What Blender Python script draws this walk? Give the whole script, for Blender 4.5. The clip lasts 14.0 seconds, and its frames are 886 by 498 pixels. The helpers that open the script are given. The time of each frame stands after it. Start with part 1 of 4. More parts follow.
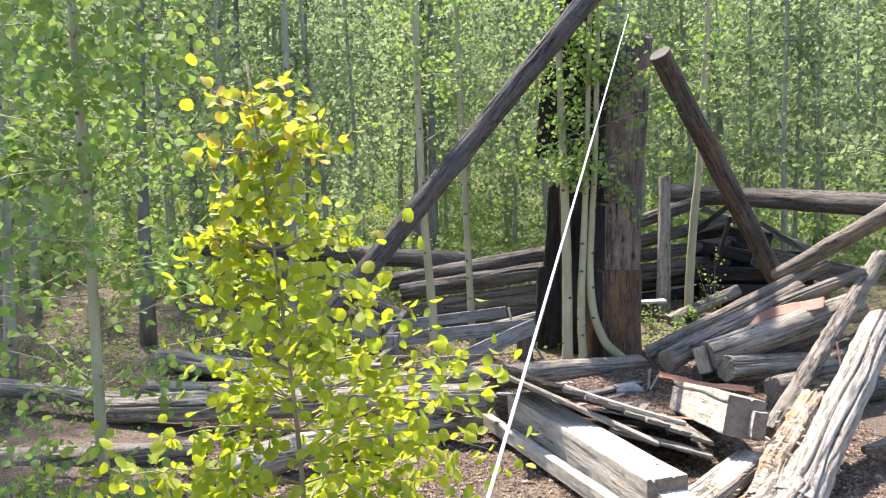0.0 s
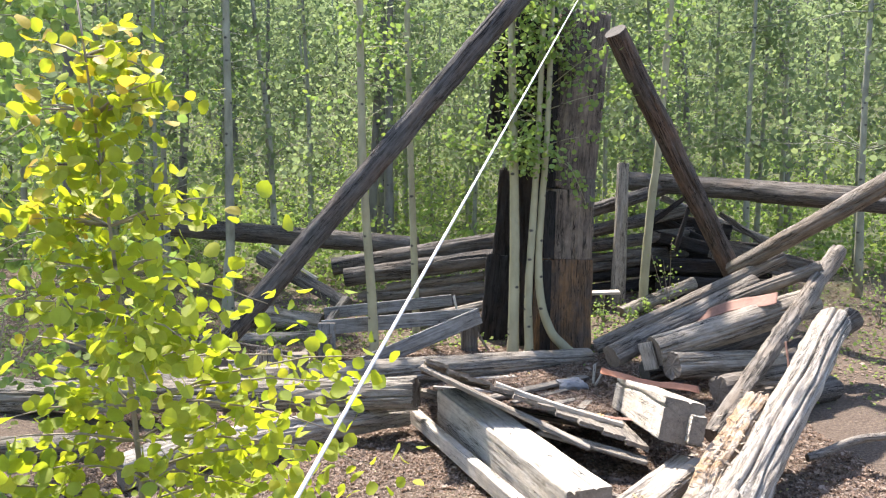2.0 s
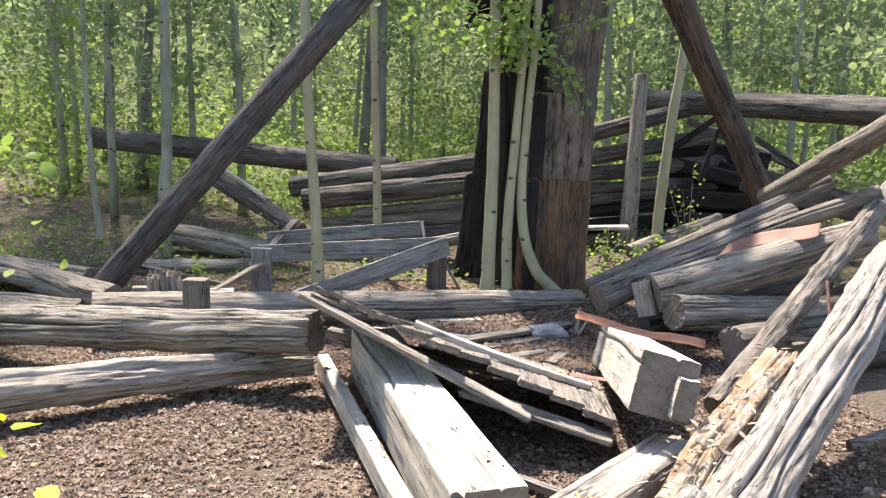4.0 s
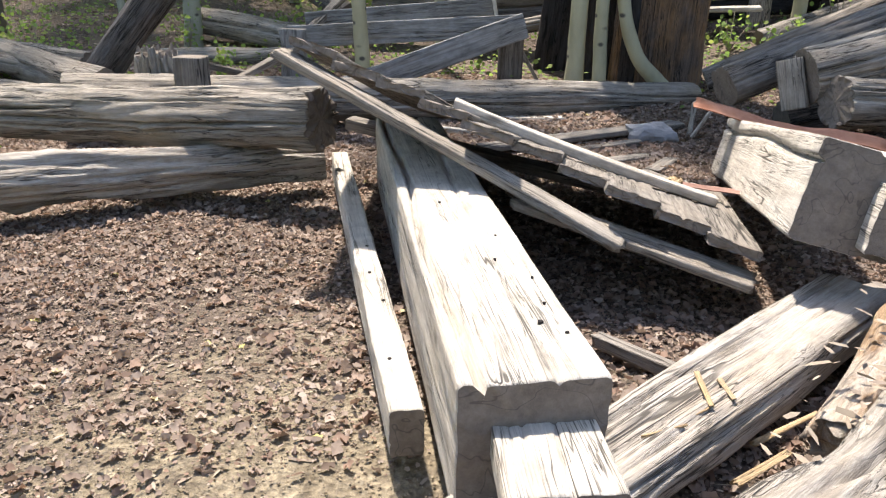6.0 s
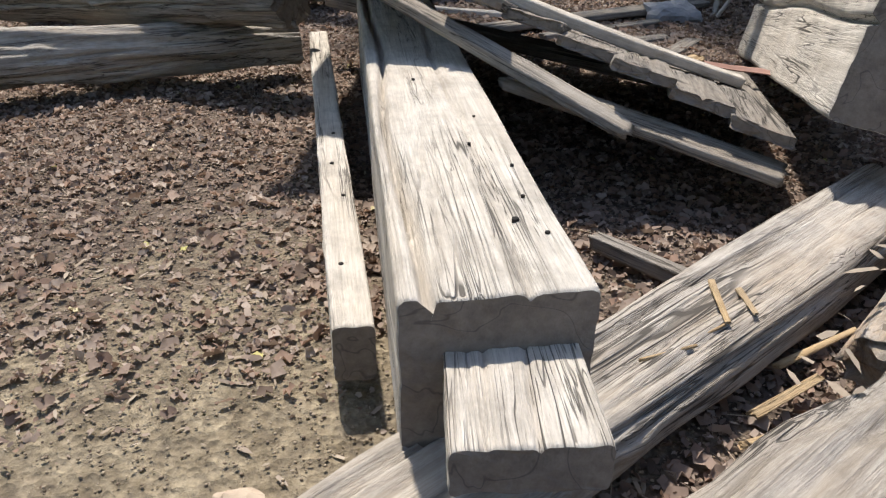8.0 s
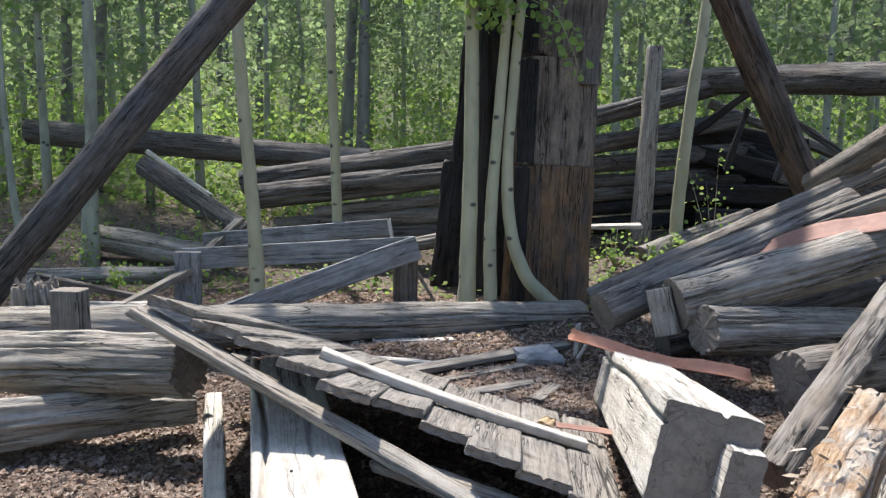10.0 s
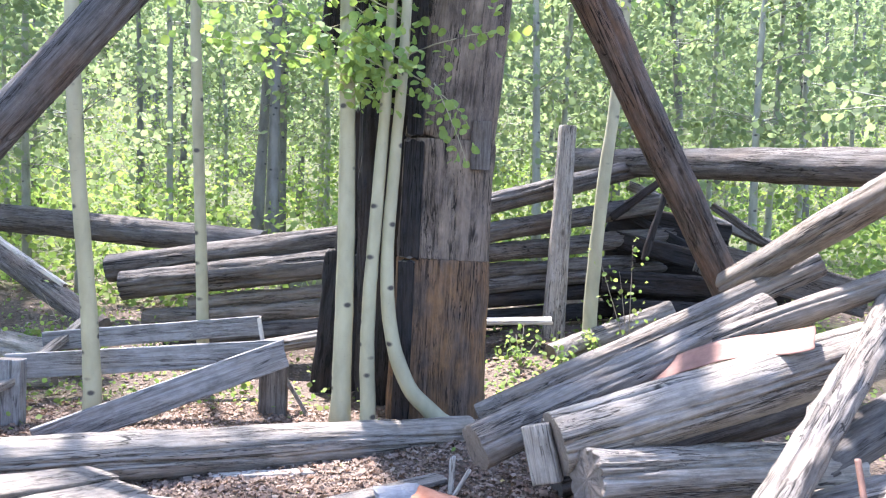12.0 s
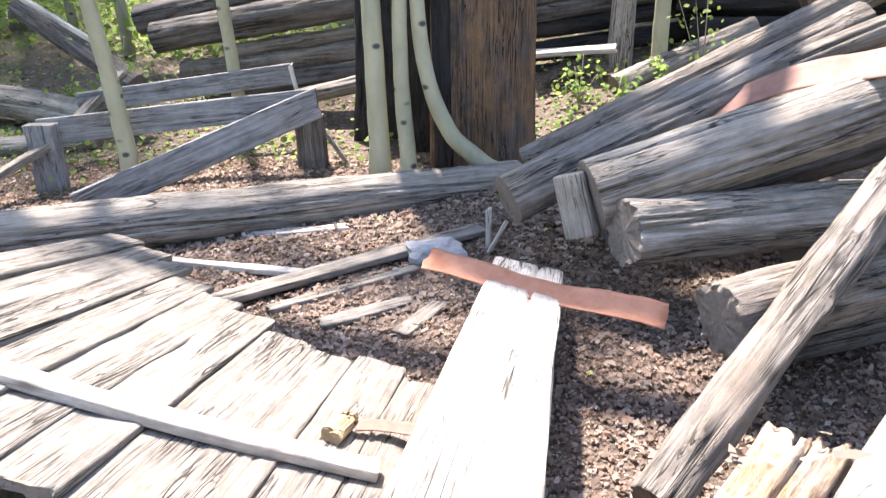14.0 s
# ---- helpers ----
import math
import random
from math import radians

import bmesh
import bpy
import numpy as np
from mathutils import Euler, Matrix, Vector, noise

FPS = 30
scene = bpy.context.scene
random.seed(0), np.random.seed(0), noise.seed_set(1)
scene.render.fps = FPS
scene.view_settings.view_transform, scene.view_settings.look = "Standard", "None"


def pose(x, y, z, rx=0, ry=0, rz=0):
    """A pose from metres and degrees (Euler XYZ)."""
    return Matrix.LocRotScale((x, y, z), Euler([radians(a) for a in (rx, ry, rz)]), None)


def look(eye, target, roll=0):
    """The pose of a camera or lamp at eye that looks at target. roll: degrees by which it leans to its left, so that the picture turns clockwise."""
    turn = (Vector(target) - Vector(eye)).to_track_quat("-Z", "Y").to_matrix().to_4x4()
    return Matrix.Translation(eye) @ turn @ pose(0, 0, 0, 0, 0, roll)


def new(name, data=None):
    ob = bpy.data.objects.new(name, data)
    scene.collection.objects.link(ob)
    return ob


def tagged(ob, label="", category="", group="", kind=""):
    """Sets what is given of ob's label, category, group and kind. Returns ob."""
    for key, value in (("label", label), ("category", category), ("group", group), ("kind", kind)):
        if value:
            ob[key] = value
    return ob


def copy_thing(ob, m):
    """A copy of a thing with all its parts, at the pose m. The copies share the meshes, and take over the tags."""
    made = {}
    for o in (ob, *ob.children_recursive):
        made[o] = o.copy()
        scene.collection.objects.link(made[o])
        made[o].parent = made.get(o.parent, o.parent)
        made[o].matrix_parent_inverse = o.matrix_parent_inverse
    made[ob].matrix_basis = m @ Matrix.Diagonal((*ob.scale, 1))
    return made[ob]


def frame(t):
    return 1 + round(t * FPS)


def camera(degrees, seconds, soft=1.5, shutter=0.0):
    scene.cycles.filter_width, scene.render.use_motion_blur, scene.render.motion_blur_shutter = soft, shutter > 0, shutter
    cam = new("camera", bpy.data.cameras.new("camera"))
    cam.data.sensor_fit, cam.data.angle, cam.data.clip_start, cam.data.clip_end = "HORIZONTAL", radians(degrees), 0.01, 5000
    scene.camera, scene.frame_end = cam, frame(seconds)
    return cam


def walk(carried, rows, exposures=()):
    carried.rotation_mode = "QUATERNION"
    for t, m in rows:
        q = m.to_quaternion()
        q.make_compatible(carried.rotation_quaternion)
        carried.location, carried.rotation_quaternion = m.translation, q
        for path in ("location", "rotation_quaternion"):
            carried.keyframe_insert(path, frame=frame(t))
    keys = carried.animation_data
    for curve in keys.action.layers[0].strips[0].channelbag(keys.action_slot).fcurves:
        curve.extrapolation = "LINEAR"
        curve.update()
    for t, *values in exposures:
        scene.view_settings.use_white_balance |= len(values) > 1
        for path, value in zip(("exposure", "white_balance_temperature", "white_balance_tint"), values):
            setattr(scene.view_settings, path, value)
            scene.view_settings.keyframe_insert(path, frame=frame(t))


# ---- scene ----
cam = camera(58.5, 14.0, soft=1.2, shutter=0.07)
PATH = [
    (0, (0.189, 0.197, 2.285), (0.152, 2.194, 2.181), -1.5),
    (0.5, (0.352, 0.227, 2.300), (0.353, 2.224, 2.187), -0.9),
    (1, (0.471, 0.450, 2.240), (0.476, 2.446, 2.109), 0.3),
    (1.5, (0.561, 0.590, 2.266), (0.561, 2.585, 2.127), 0.2),
    (2, (0.606, 0.760, 2.243), (0.633, 2.754, 2.100), 0.0),
    (2.2, (0.640, 0.908, 2.215), (0.672, 2.903, 2.065), -0.3),
    (4.3, (1.533, 2.884, 1.651), (1.443, 4.861, 1.367), 1.6),
    (4.5, (1.543, 3.049, 1.605), (1.442, 5.024, 1.307), 1.5),
    (5, (1.589, 3.437, 1.522), (1.451, 5.383, 1.082), 1.7),
    (5.5, (1.660, 3.843, 1.331), (1.394, 5.727, 0.715), 1.6),
    (6, (1.591, 4.128, 1.208), (1.314, 5.979, 0.502), 0.8),
    (6.5, (1.613, 4.382, 1.060), (1.335, 6.143, 0.154), 1.1),
    (7, (1.622, 4.471, 0.944), (1.329, 6.187, -0.042), 1.9),
    (7.2, (1.626, 4.483, 0.932), (1.324, 6.201, -0.047), 1.8),
    (9.3, (1.756, 4.380, 1.304), (1.500, 6.278, 0.726), -1.1),
    (9.5, (1.769, 4.331, 1.318), (1.546, 6.264, 0.856), 0.2),
    (10, (1.802, 4.228, 1.437), (1.699, 6.211, 1.199), 1.0),
    (10.5, (1.944, 4.321, 1.533), (1.965, 6.319, 1.436), 0.8),
    (11, (2.161, 4.521, 1.611), (2.192, 6.520, 1.542), 2.7),
    (11.5, (2.271, 4.779, 1.628), (2.307, 6.778, 1.569), 2.4),
    (12, (2.355, 5.123, 1.659), (2.369, 7.122, 1.587), 1.6),
    (12.5, (2.563, 5.388, 1.623), (2.524, 7.387, 1.556), 1.0),
    (13, (2.844, 5.626, 1.669), (2.701, 7.619, 1.583), 0.5),
    (13.5, (2.888, 5.703, 1.632), (2.676, 7.672, 1.352), -1.1),
    (14, (2.668, 5.603, 1.639), (2.466, 7.457, 0.918), -2.7),
]
EXPOSURES = [(0, 1.74, 6700, 15), (2.2, 1.69, 6700, 15), (4.3, 1.63, 6900, 15), (5, 1.63, 6900, 15), (5.5, 1.65, 6800, 15), (6, 1.40, 6800, 14), (6.5, 1.03, 6700, 14), (7, 0.70, 6700, 14),
             (9.3, 0.89, 6400, 10), (9.7, 1.06, 6300, 11), (10, 1.24, 6200, 12), (10.5, 1.84, 6000, 15), (11, 2.25, 5850, 18), (12, 2.65, 6050, 21), (13, 2.65, 6150, 22), (13.5, 2.80, 6350, 22), (14, 2.33, 6600, 18)]
walk(cam, [(t, look(eye, target, roll)) for t, eye, target, roll in PATH], EXPOSURES)

# ---- world and sun ----
world = bpy.data.worlds.new("sky")
scene.world = world
world.use_nodes = True
wn = world.node_tree.nodes
sky = wn.new("ShaderNodeTexSky")
sky.sky_type, sky.sun_disc = "NISHITA", False
sky.sun_elevation, sky.sun_rotation = radians(65), radians(-27)
world.node_tree.links.new(sky.outputs["Color"], wn["Background"].inputs["Color"])
wn["Background"].inputs["Strength"].default_value = 0.15
sun = new("sun", bpy.data.lights.new("sun", "SUN"))
sun.data.energy, sun.data.angle, sun.data.color = 4.2, radians(2.5), (1.0, 0.95, 0.86)
sun.matrix_world = look((-6.5, 12.8, 30.8), (0, 0, 0))


# ---- materials ----
def nodes_of(name):
    m = bpy.data.materials.new(name)
    m.use_nodes = True
    t = m.node_tree
    return m, t.nodes, t.links, t.nodes["Principled BSDF"]


def mapped(n, l, scale, kind="Object"):
    tc, mp, oi, ad = n.new("ShaderNodeTexCoord"), n.new("ShaderNodeMapping"), n.new("ShaderNodeObjectInfo"), n.new("ShaderNodeVectorMath")
    mul = n.new("ShaderNodeMath")
    mul.operation, mul.inputs[1].default_value = "MULTIPLY", 37.0
    l.new(oi.outputs["Random"], mul.inputs[0])
    l.new(tc.outputs[kind], ad.inputs[0])
    l.new(mul.outputs[0], ad.inputs[1])
    mp.inputs["Scale"].default_value = scale
    l.new(ad.outputs[0], mp.inputs["Vector"])
    return mp.outputs["Vector"]


def noise_tex(n, l, vec, scale, detail=6.0, rough=0.6, dist=0.0):
    t = n.new("ShaderNodeTexNoise")
    t.inputs["Scale"].default_value, t.inputs["Detail"].default_value = scale, detail
    t.inputs["Roughness"].default_value, t.inputs["Distortion"].default_value = rough, dist
    if vec is not None:
        l.new(vec, t.inputs["Vector"])
    return t.outputs["Fac"]


def ramp(n, l, fac, stops):
    r = n.new("ShaderNodeValToRGB")
    e = r.color_ramp.elements
    while len(e) < len(stops):
        e.new(0.5)
    for k, (p, c) in zip(e, stops):
        k.position, k.color = p, (*c, 1.0) if len(c) == 3 else c
    l.new(fac, r.inputs["Fac"])
    return r.outputs["Color"]


def mix(n, l, fac, a, b, mode="MIX"):
    m = n.new("ShaderNodeMix")
    m.data_type, m.blend_type = "RGBA", mode
    for sock, v in ((m.inputs[0], fac), (m.inputs[6], a), (m.inputs[7], b)):
        if isinstance(v, (int, float)):
            sock.default_value = v
        elif isinstance(v, tuple):
            sock.default_value = (*v, 1.0)
        else:
            l.new(v, sock)
    return m.outputs[2]


def bump(n, l, p, height, strength, distance=0.01):
    b = n.new("ShaderNodeBump")
    b.inputs["Strength"].default_value, b.inputs["Distance"].default_value = strength, distance
    l.new(height, b.inputs["Height"])
    l.new(b.outputs["Normal"], p.inputs["Normal"])


def wood(name, light, dark, stain=(0.25, 0.17, 0.10), stained=0.25, rough=0.85, crack=0.5, fine=1.0):
    """Weathered wood whose grain runs along the piece's own z axis: fibres, drying checks, knots and stains."""
    m, n, l, p = nodes_of(name)
    grain = noise_tex(n, l, mapped(n, l, (1, 1, 0.03)), 210, 5, 0.8, 0.3)
    band = noise_tex(n, l, mapped(n, l, (1, 1, 0.05)), 38, 5, 0.7, 0.5)
    broad = noise_tex(n, l, mapped(n, l, (1, 1, 0.45)), 4.5, 6, 0.65)
    col = ramp(n, l, grain, [(0.30, tuple(0.75 * d + 0.25 * c for c, d in zip(light, dark))), (0.60, light)])
    col = mix(n, l, ramp(n, l, band, [(0.36, (0.85,) * 3), (0.56, (0, 0, 0))]), col, dark)
    col = mix(n, l, ramp(n, l, broad, [(0.42, (0, 0, 0)), (0.70, (stained,) * 3)]), col, stain)
    blot = ramp(n, l, noise_tex(n, l, mapped(n, l, (1, 1, 0.7)), 13, 7, 0.7), [(0.34, (0.6, 0.6, 0.6)), (0.56, (1, 1, 1))])
    col = mix(n, l, 0.7, col, blot, "MULTIPLY")
    checks = []
    for scale, along_z, half, amount in ((13, 0.045, 0.010, 0.95), (44, 0.03, 0.014, 0.8)):
        f = noise_tex(n, l, mapped(n, l, (1, 1, along_z)), scale, 3, 0.6, 0.8)
        gate = ramp(n, l, noise_tex(n, l, mapped(n, l, (1, 1, 0.25)), 7, 2, 0.5), [(0.55 - 0.15 * fine, (0, 0, 0)), (0.70 - 0.15 * fine, (1, 1, 1))])
        half *= 0.4 + 0.6 * fine
        line = ramp(n, l, f, [(0.5 - half * 1.6, (0, 0, 0)), (0.5 - half * 0.5, (amount,) * 3), (0.5 + half * 0.5, (amount,) * 3), (0.5 + half * 1.6, (0, 0, 0))])
        checks.append(mix(n, l, 1.0, line, gate, "MULTIPLY"))
    both = mix(n, l, 1.0, checks[0], checks[1], "LIGHTEN")
    both = mix(n, l, 1.0, both, (min(1.0, crack + 0.5),) * 3, "MULTIPLY")
    col = mix(n, l, both, col, tuple(c * 0.15 for c in dark))
    knots = n.new("ShaderNodeTexVoronoi")
    knots.inputs["Scale"].default_value = 3.4
    l.new(mapped(n, l, (1, 1, 0.55)), knots.inputs["Vector"])
    kn = ramp(n, l, knots.outputs["Distance"], [(0.04, (0.85,) * 3), (0.10, (0, 0, 0))])
    col = mix(n, l, kn, col, tuple(c * 0.4 for c in dark))
    l.new(col, p.inputs["Base Color"])
    p.inputs["Roughness"].default_value = rough
    p.inputs["Specular IOR Level"].default_value = 0.25
    hgt = mix(n, l, both, mix(n, l, 0.4, grain, band), (0.0, 0.0, 0.0))
    bump(n, l, p, hgt, 0.9, 0.014)
    return m


def end_grain(name, light, dark):
    m, n, l, p = nodes_of(name)
    v = mapped(n, l, (1, 1, 1))
    col = ramp(n, l, noise_tex(n, l, v, 45, 6, 0.7), [(0.3, dark), (0.7, light)])
    f = noise_tex(n, l, v, 7, 2, 0.5, 1.2)
    cr = ramp(n, l, f, [(0.49, (0, 0, 0)), (0.497, (0.45,) * 3), (0.503, (0.45,) * 3), (0.51, (0, 0, 0))])
    col = mix(n, l, cr, col, tuple(c * 0.2 for c in dark))
    col = mix(n, l, 0.6, col, ramp(n, l, noise_tex(n, l, v, 9), [(0.3, (0.5,) * 3), (0.65, (1, 1, 1))]), "MULTIPLY")
    l.new(col, p.inputs["Base Color"])
    p.inputs["Roughness"].default_value = 0.9
    bump(n, l, p, noise_tex(n, l, v, 60), 0.6, 0.008)
    return m


def leaf_mat(name, colours, through_fac=0.45, gloss=0.45):
    """Thin leaves: diffuse and translucent, tinted leaf by leaf."""
    m, n, l, p = nodes_of(name)
    g = n.new("ShaderNodeNewGeometry")
    oi = n.new("ShaderNodeObjectInfo")
    ad = n.new("ShaderNodeMath")
    ad.operation = "ADD"
    fr = n.new("ShaderNodeMath")
    fr.operation = "FRACT"
    l.new(g.outputs["Random Per Island"], ad.inputs[0])
    l.new(oi.outputs["Random"], ad.inputs[1])
    l.new(ad.outputs[0], fr.inputs[0])
    col = ramp(n, l, fr.outputs[0], [(i / max(1, len(colours) - 1), c) for i, c in enumerate(colours)])
    col = mix(n, l, 0.35, col, ramp(n, l, noise_tex(n, l, mapped(n, l, (1, 1, 1)), 30), [(0.35, (0.6, 0.6, 0.6)), (0.65, (1, 1, 1))]), "MULTIPLY")
    l.new(col, p.inputs["Base Color"])
    p.inputs["Roughness"].default_value = gloss
    p.inputs["Specular IOR Level"].default_value = 0.4
    tr = n.new("ShaderNodeBsdfTranslucent")
    hs = n.new("ShaderNodeHueSaturation")
    hs.inputs["Value"].default_value, hs.inputs["Saturation"].default_value = 1.5, 1.1
    l.new(col, hs.inputs["Color"])
    l.new(hs.outputs["Color"], tr.inputs["Color"])
    mx = n.new("ShaderNodeMixShader")
    mx.inputs[0].default_value = through_fac
    l.new(p.outputs[0], mx.inputs[1])
    l.new(tr.outputs[0], mx.inputs[2])
    l.new(mx.outputs[0], n["Material Output"].inputs["Surface"])
    return m


PALE = wood("pale weathered wood", (0.70, 0.65, 0.575), (0.45, 0.405, 0.345), (0.48, 0.40, 0.30), 0.35, crack=0.5, fine=0.8)
FLAT = wood("soft tan-grey log wood", (0.52, 0.485, 0.435), (0.30, 0.265, 0.225), (0.46, 0.35, 0.23), 0.45, crack=0.5, fine=0.85)
AMBER = wood("fresh orange heartwood", (0.54, 0.40, 0.23), (0.34, 0.22, 0.11), (0.52, 0.44, 0.32), 0.5, fine=0.3)
# silver log tones scaled darker: forest shade over the heap put into the colour
HEAP = wood("shaded dull grey log wood", (0.31, 0.28, 0.245), (0.13, 0.115, 0.098), (0.27, 0.20, 0.14), 0.5)
SILVER = wood("silver weathered wood", (0.50, 0.465, 0.415), (0.20, 0.18, 0.155), (0.46, 0.37, 0.27), 0.4)
GREY = wood("grey weathered wood", (0.34, 0.31, 0.27), (0.14, 0.125, 0.108), (0.30, 0.24, 0.18), 0.4)
DRIFT = wood("silver log wood", (0.43, 0.39, 0.335), (0.20, 0.178, 0.15), (0.36, 0.28, 0.20), 0.45)
BOARD = wood("blue-grey board wood", (0.36, 0.365, 0.37), (0.16, 0.16, 0.16), (0.20, 0.18, 0.15), 0.3, 0.8, 0.3)
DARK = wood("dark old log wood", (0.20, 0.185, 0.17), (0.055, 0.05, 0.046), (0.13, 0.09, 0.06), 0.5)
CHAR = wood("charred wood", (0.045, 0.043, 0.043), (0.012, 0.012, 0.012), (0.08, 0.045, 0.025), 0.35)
PROP = wood("blackened pole wood", (0.15, 0.148, 0.15), (0.045, 0.043, 0.043), (0.20, 0.12, 0.07), 0.3)
PROP2 = wood("smoked pole wood with bare patches", (0.14, 0.12, 0.108), (0.04, 0.034, 0.031), (0.28, 0.15, 0.08), 0.45)
BROWN = wood("brown heartwood", (0.165, 0.122, 0.094), (0.045, 0.034, 0.028), (0.32, 0.17, 0.065), 0.75)
SMOKED = wood("smoked brown wood", (0.19, 0.155, 0.13), (0.04, 0.033, 0.028), (0.40, 0.32, 0.25), 0.7)
ROTTEN = wood("orange rotten wood", (0.60, 0.40, 0.21), (0.26, 0.13, 0.05), (0.66, 0.50, 0.32), 0.6)
END_PALE = end_grain("pale end grain", (0.24, 0.20, 0.165), (0.15, 0.122, 0.098))
END_DARK = end_grain("dark end grain", (0.15, 0.135, 0.12), (0.09, 0.08, 0.07))


def bark(name, light, shade, scar):
    m, n, l, p = nodes_of(name)
    v = mapped(n, l, (1, 1, 1))
    col = ramp(n, l, noise_tex(n, l, mapped(n, l, (1, 1, 0.4)), 7, 5), [(0.3, shade), (0.65, light)])
    lent = ramp(n, l, noise_tex(n, l, mapped(n, l, (0.6, 0.6, 5)), 22, 3, 0.6), [(0.66, (0, 0, 0)), (0.72, (0.5,) * 3)])
    col = mix(n, l, lent, col, tuple(c * 0.5 for c in light))
    vo = n.new("ShaderNodeTexVoronoi")
    vo.inputs["Scale"].default_value = 5.5
    l.new(mapped(n, l, (1, 1, 1.5)), vo.inputs["Vector"])
    eye = ramp(n, l, vo.outputs["Distance"], [(0.10, (1, 1, 1)), (0.20, (0, 0, 0))])
    col = mix(n, l, eye, col, scar)
    l.new(col, p.inputs["Base Color"])
    p.inputs["Roughness"].default_value = 0.7
    bump(n, l, p, noise_tex(n, l, v, 40), 0.25, 0.005)
    return m


ASPEN = bark("pale aspen bark", (0.38, 0.36, 0.235), (0.27, 0.258, 0.165), (0.05, 0.045, 0.04))
FARBARK = bark("grey-green trunk bark", (0.33, 0.335, 0.26), (0.17, 0.17, 0.13), (0.05, 0.045, 0.04))
DARKBARK = bark("dark trunk bark", (0.20, 0.19, 0.165), (0.09, 0.082, 0.072), (0.03, 0.03, 0.03))
TWIG = bark("twig bark", (0.34, 0.29, 0.21), (0.20, 0.16, 0.12), (0.1, 0.08, 0.06))
LEAF_YOUNG = leaf_mat("yellow-green aspen leaf", [(0.31, 0.38, 0.05), (0.38, 0.42, 0.055), (0.26, 0.34, 0.05), (0.43, 0.43, 0.065)], 0.5, 0.6)
LEAF_GOLD = leaf_mat("golden aspen leaf", [(0.52, 0.43, 0.07), (0.46, 0.43, 0.06), (0.54, 0.37, 0.09), (0.40, 0.42, 0.06)], 0.4, 0.6)
LEAF_NEAR = leaf_mat("green aspen leaf", [(0.19, 0.29, 0.085), (0.23, 0.32, 0.085), (0.16, 0.255, 0.08), (0.28, 0.35, 0.09)], 0.4, 0.65)
LEAF_FAR = leaf_mat("forest leaf", [(0.185, 0.245, 0.125), (0.215, 0.27, 0.135), (0.165, 0.22, 0.115), (0.25, 0.30, 0.135)], 0.5, 0.85)
LEAF_SHRUB = leaf_mat("shrub leaf", [(0.18, 0.27, 0.08), (0.23, 0.30, 0.09), (0.15, 0.24, 0.07), (0.28, 0.32, 0.10)], 0.5, 0.8)
LEAF_DEAD = leaf_mat("dry fallen leaf", [(0.20, 0.145, 0.115), (0.29, 0.225, 0.18), (0.13, 0.092, 0.07), (0.42, 0.345, 0.285), (0.17, 0.12, 0.092), (0.25, 0.165, 0.12), (0.33, 0.25, 0.20)], 0.22, 0.85)
STRAW = leaf_mat("dry twig", [(0.36, 0.29, 0.21), (0.26, 0.20, 0.15), (0.45, 0.38, 0.28)], 0.0, 0.9)
LEAF_FALLEN = leaf_mat("yellow fallen leaf", [(0.50, 0.42, 0.18), (0.44, 0.42, 0.16), (0.56, 0.49, 0.32)], 0.2, 0.8)
SAND_CLOD = leaf_mat("sandy clod", [(0.30, 0.24, 0.17), (0.22, 0.17, 0.12), (0.38, 0.315, 0.225), (0.16, 0.12, 0.088)], 0.0, 0.95)
CHIP = leaf_mat("wood chip", [(0.30, 0.25, 0.19), (0.24, 0.19, 0.14), (0.38, 0.32, 0.25), (0.18, 0.14, 0.11)], 0.0, 0.9)


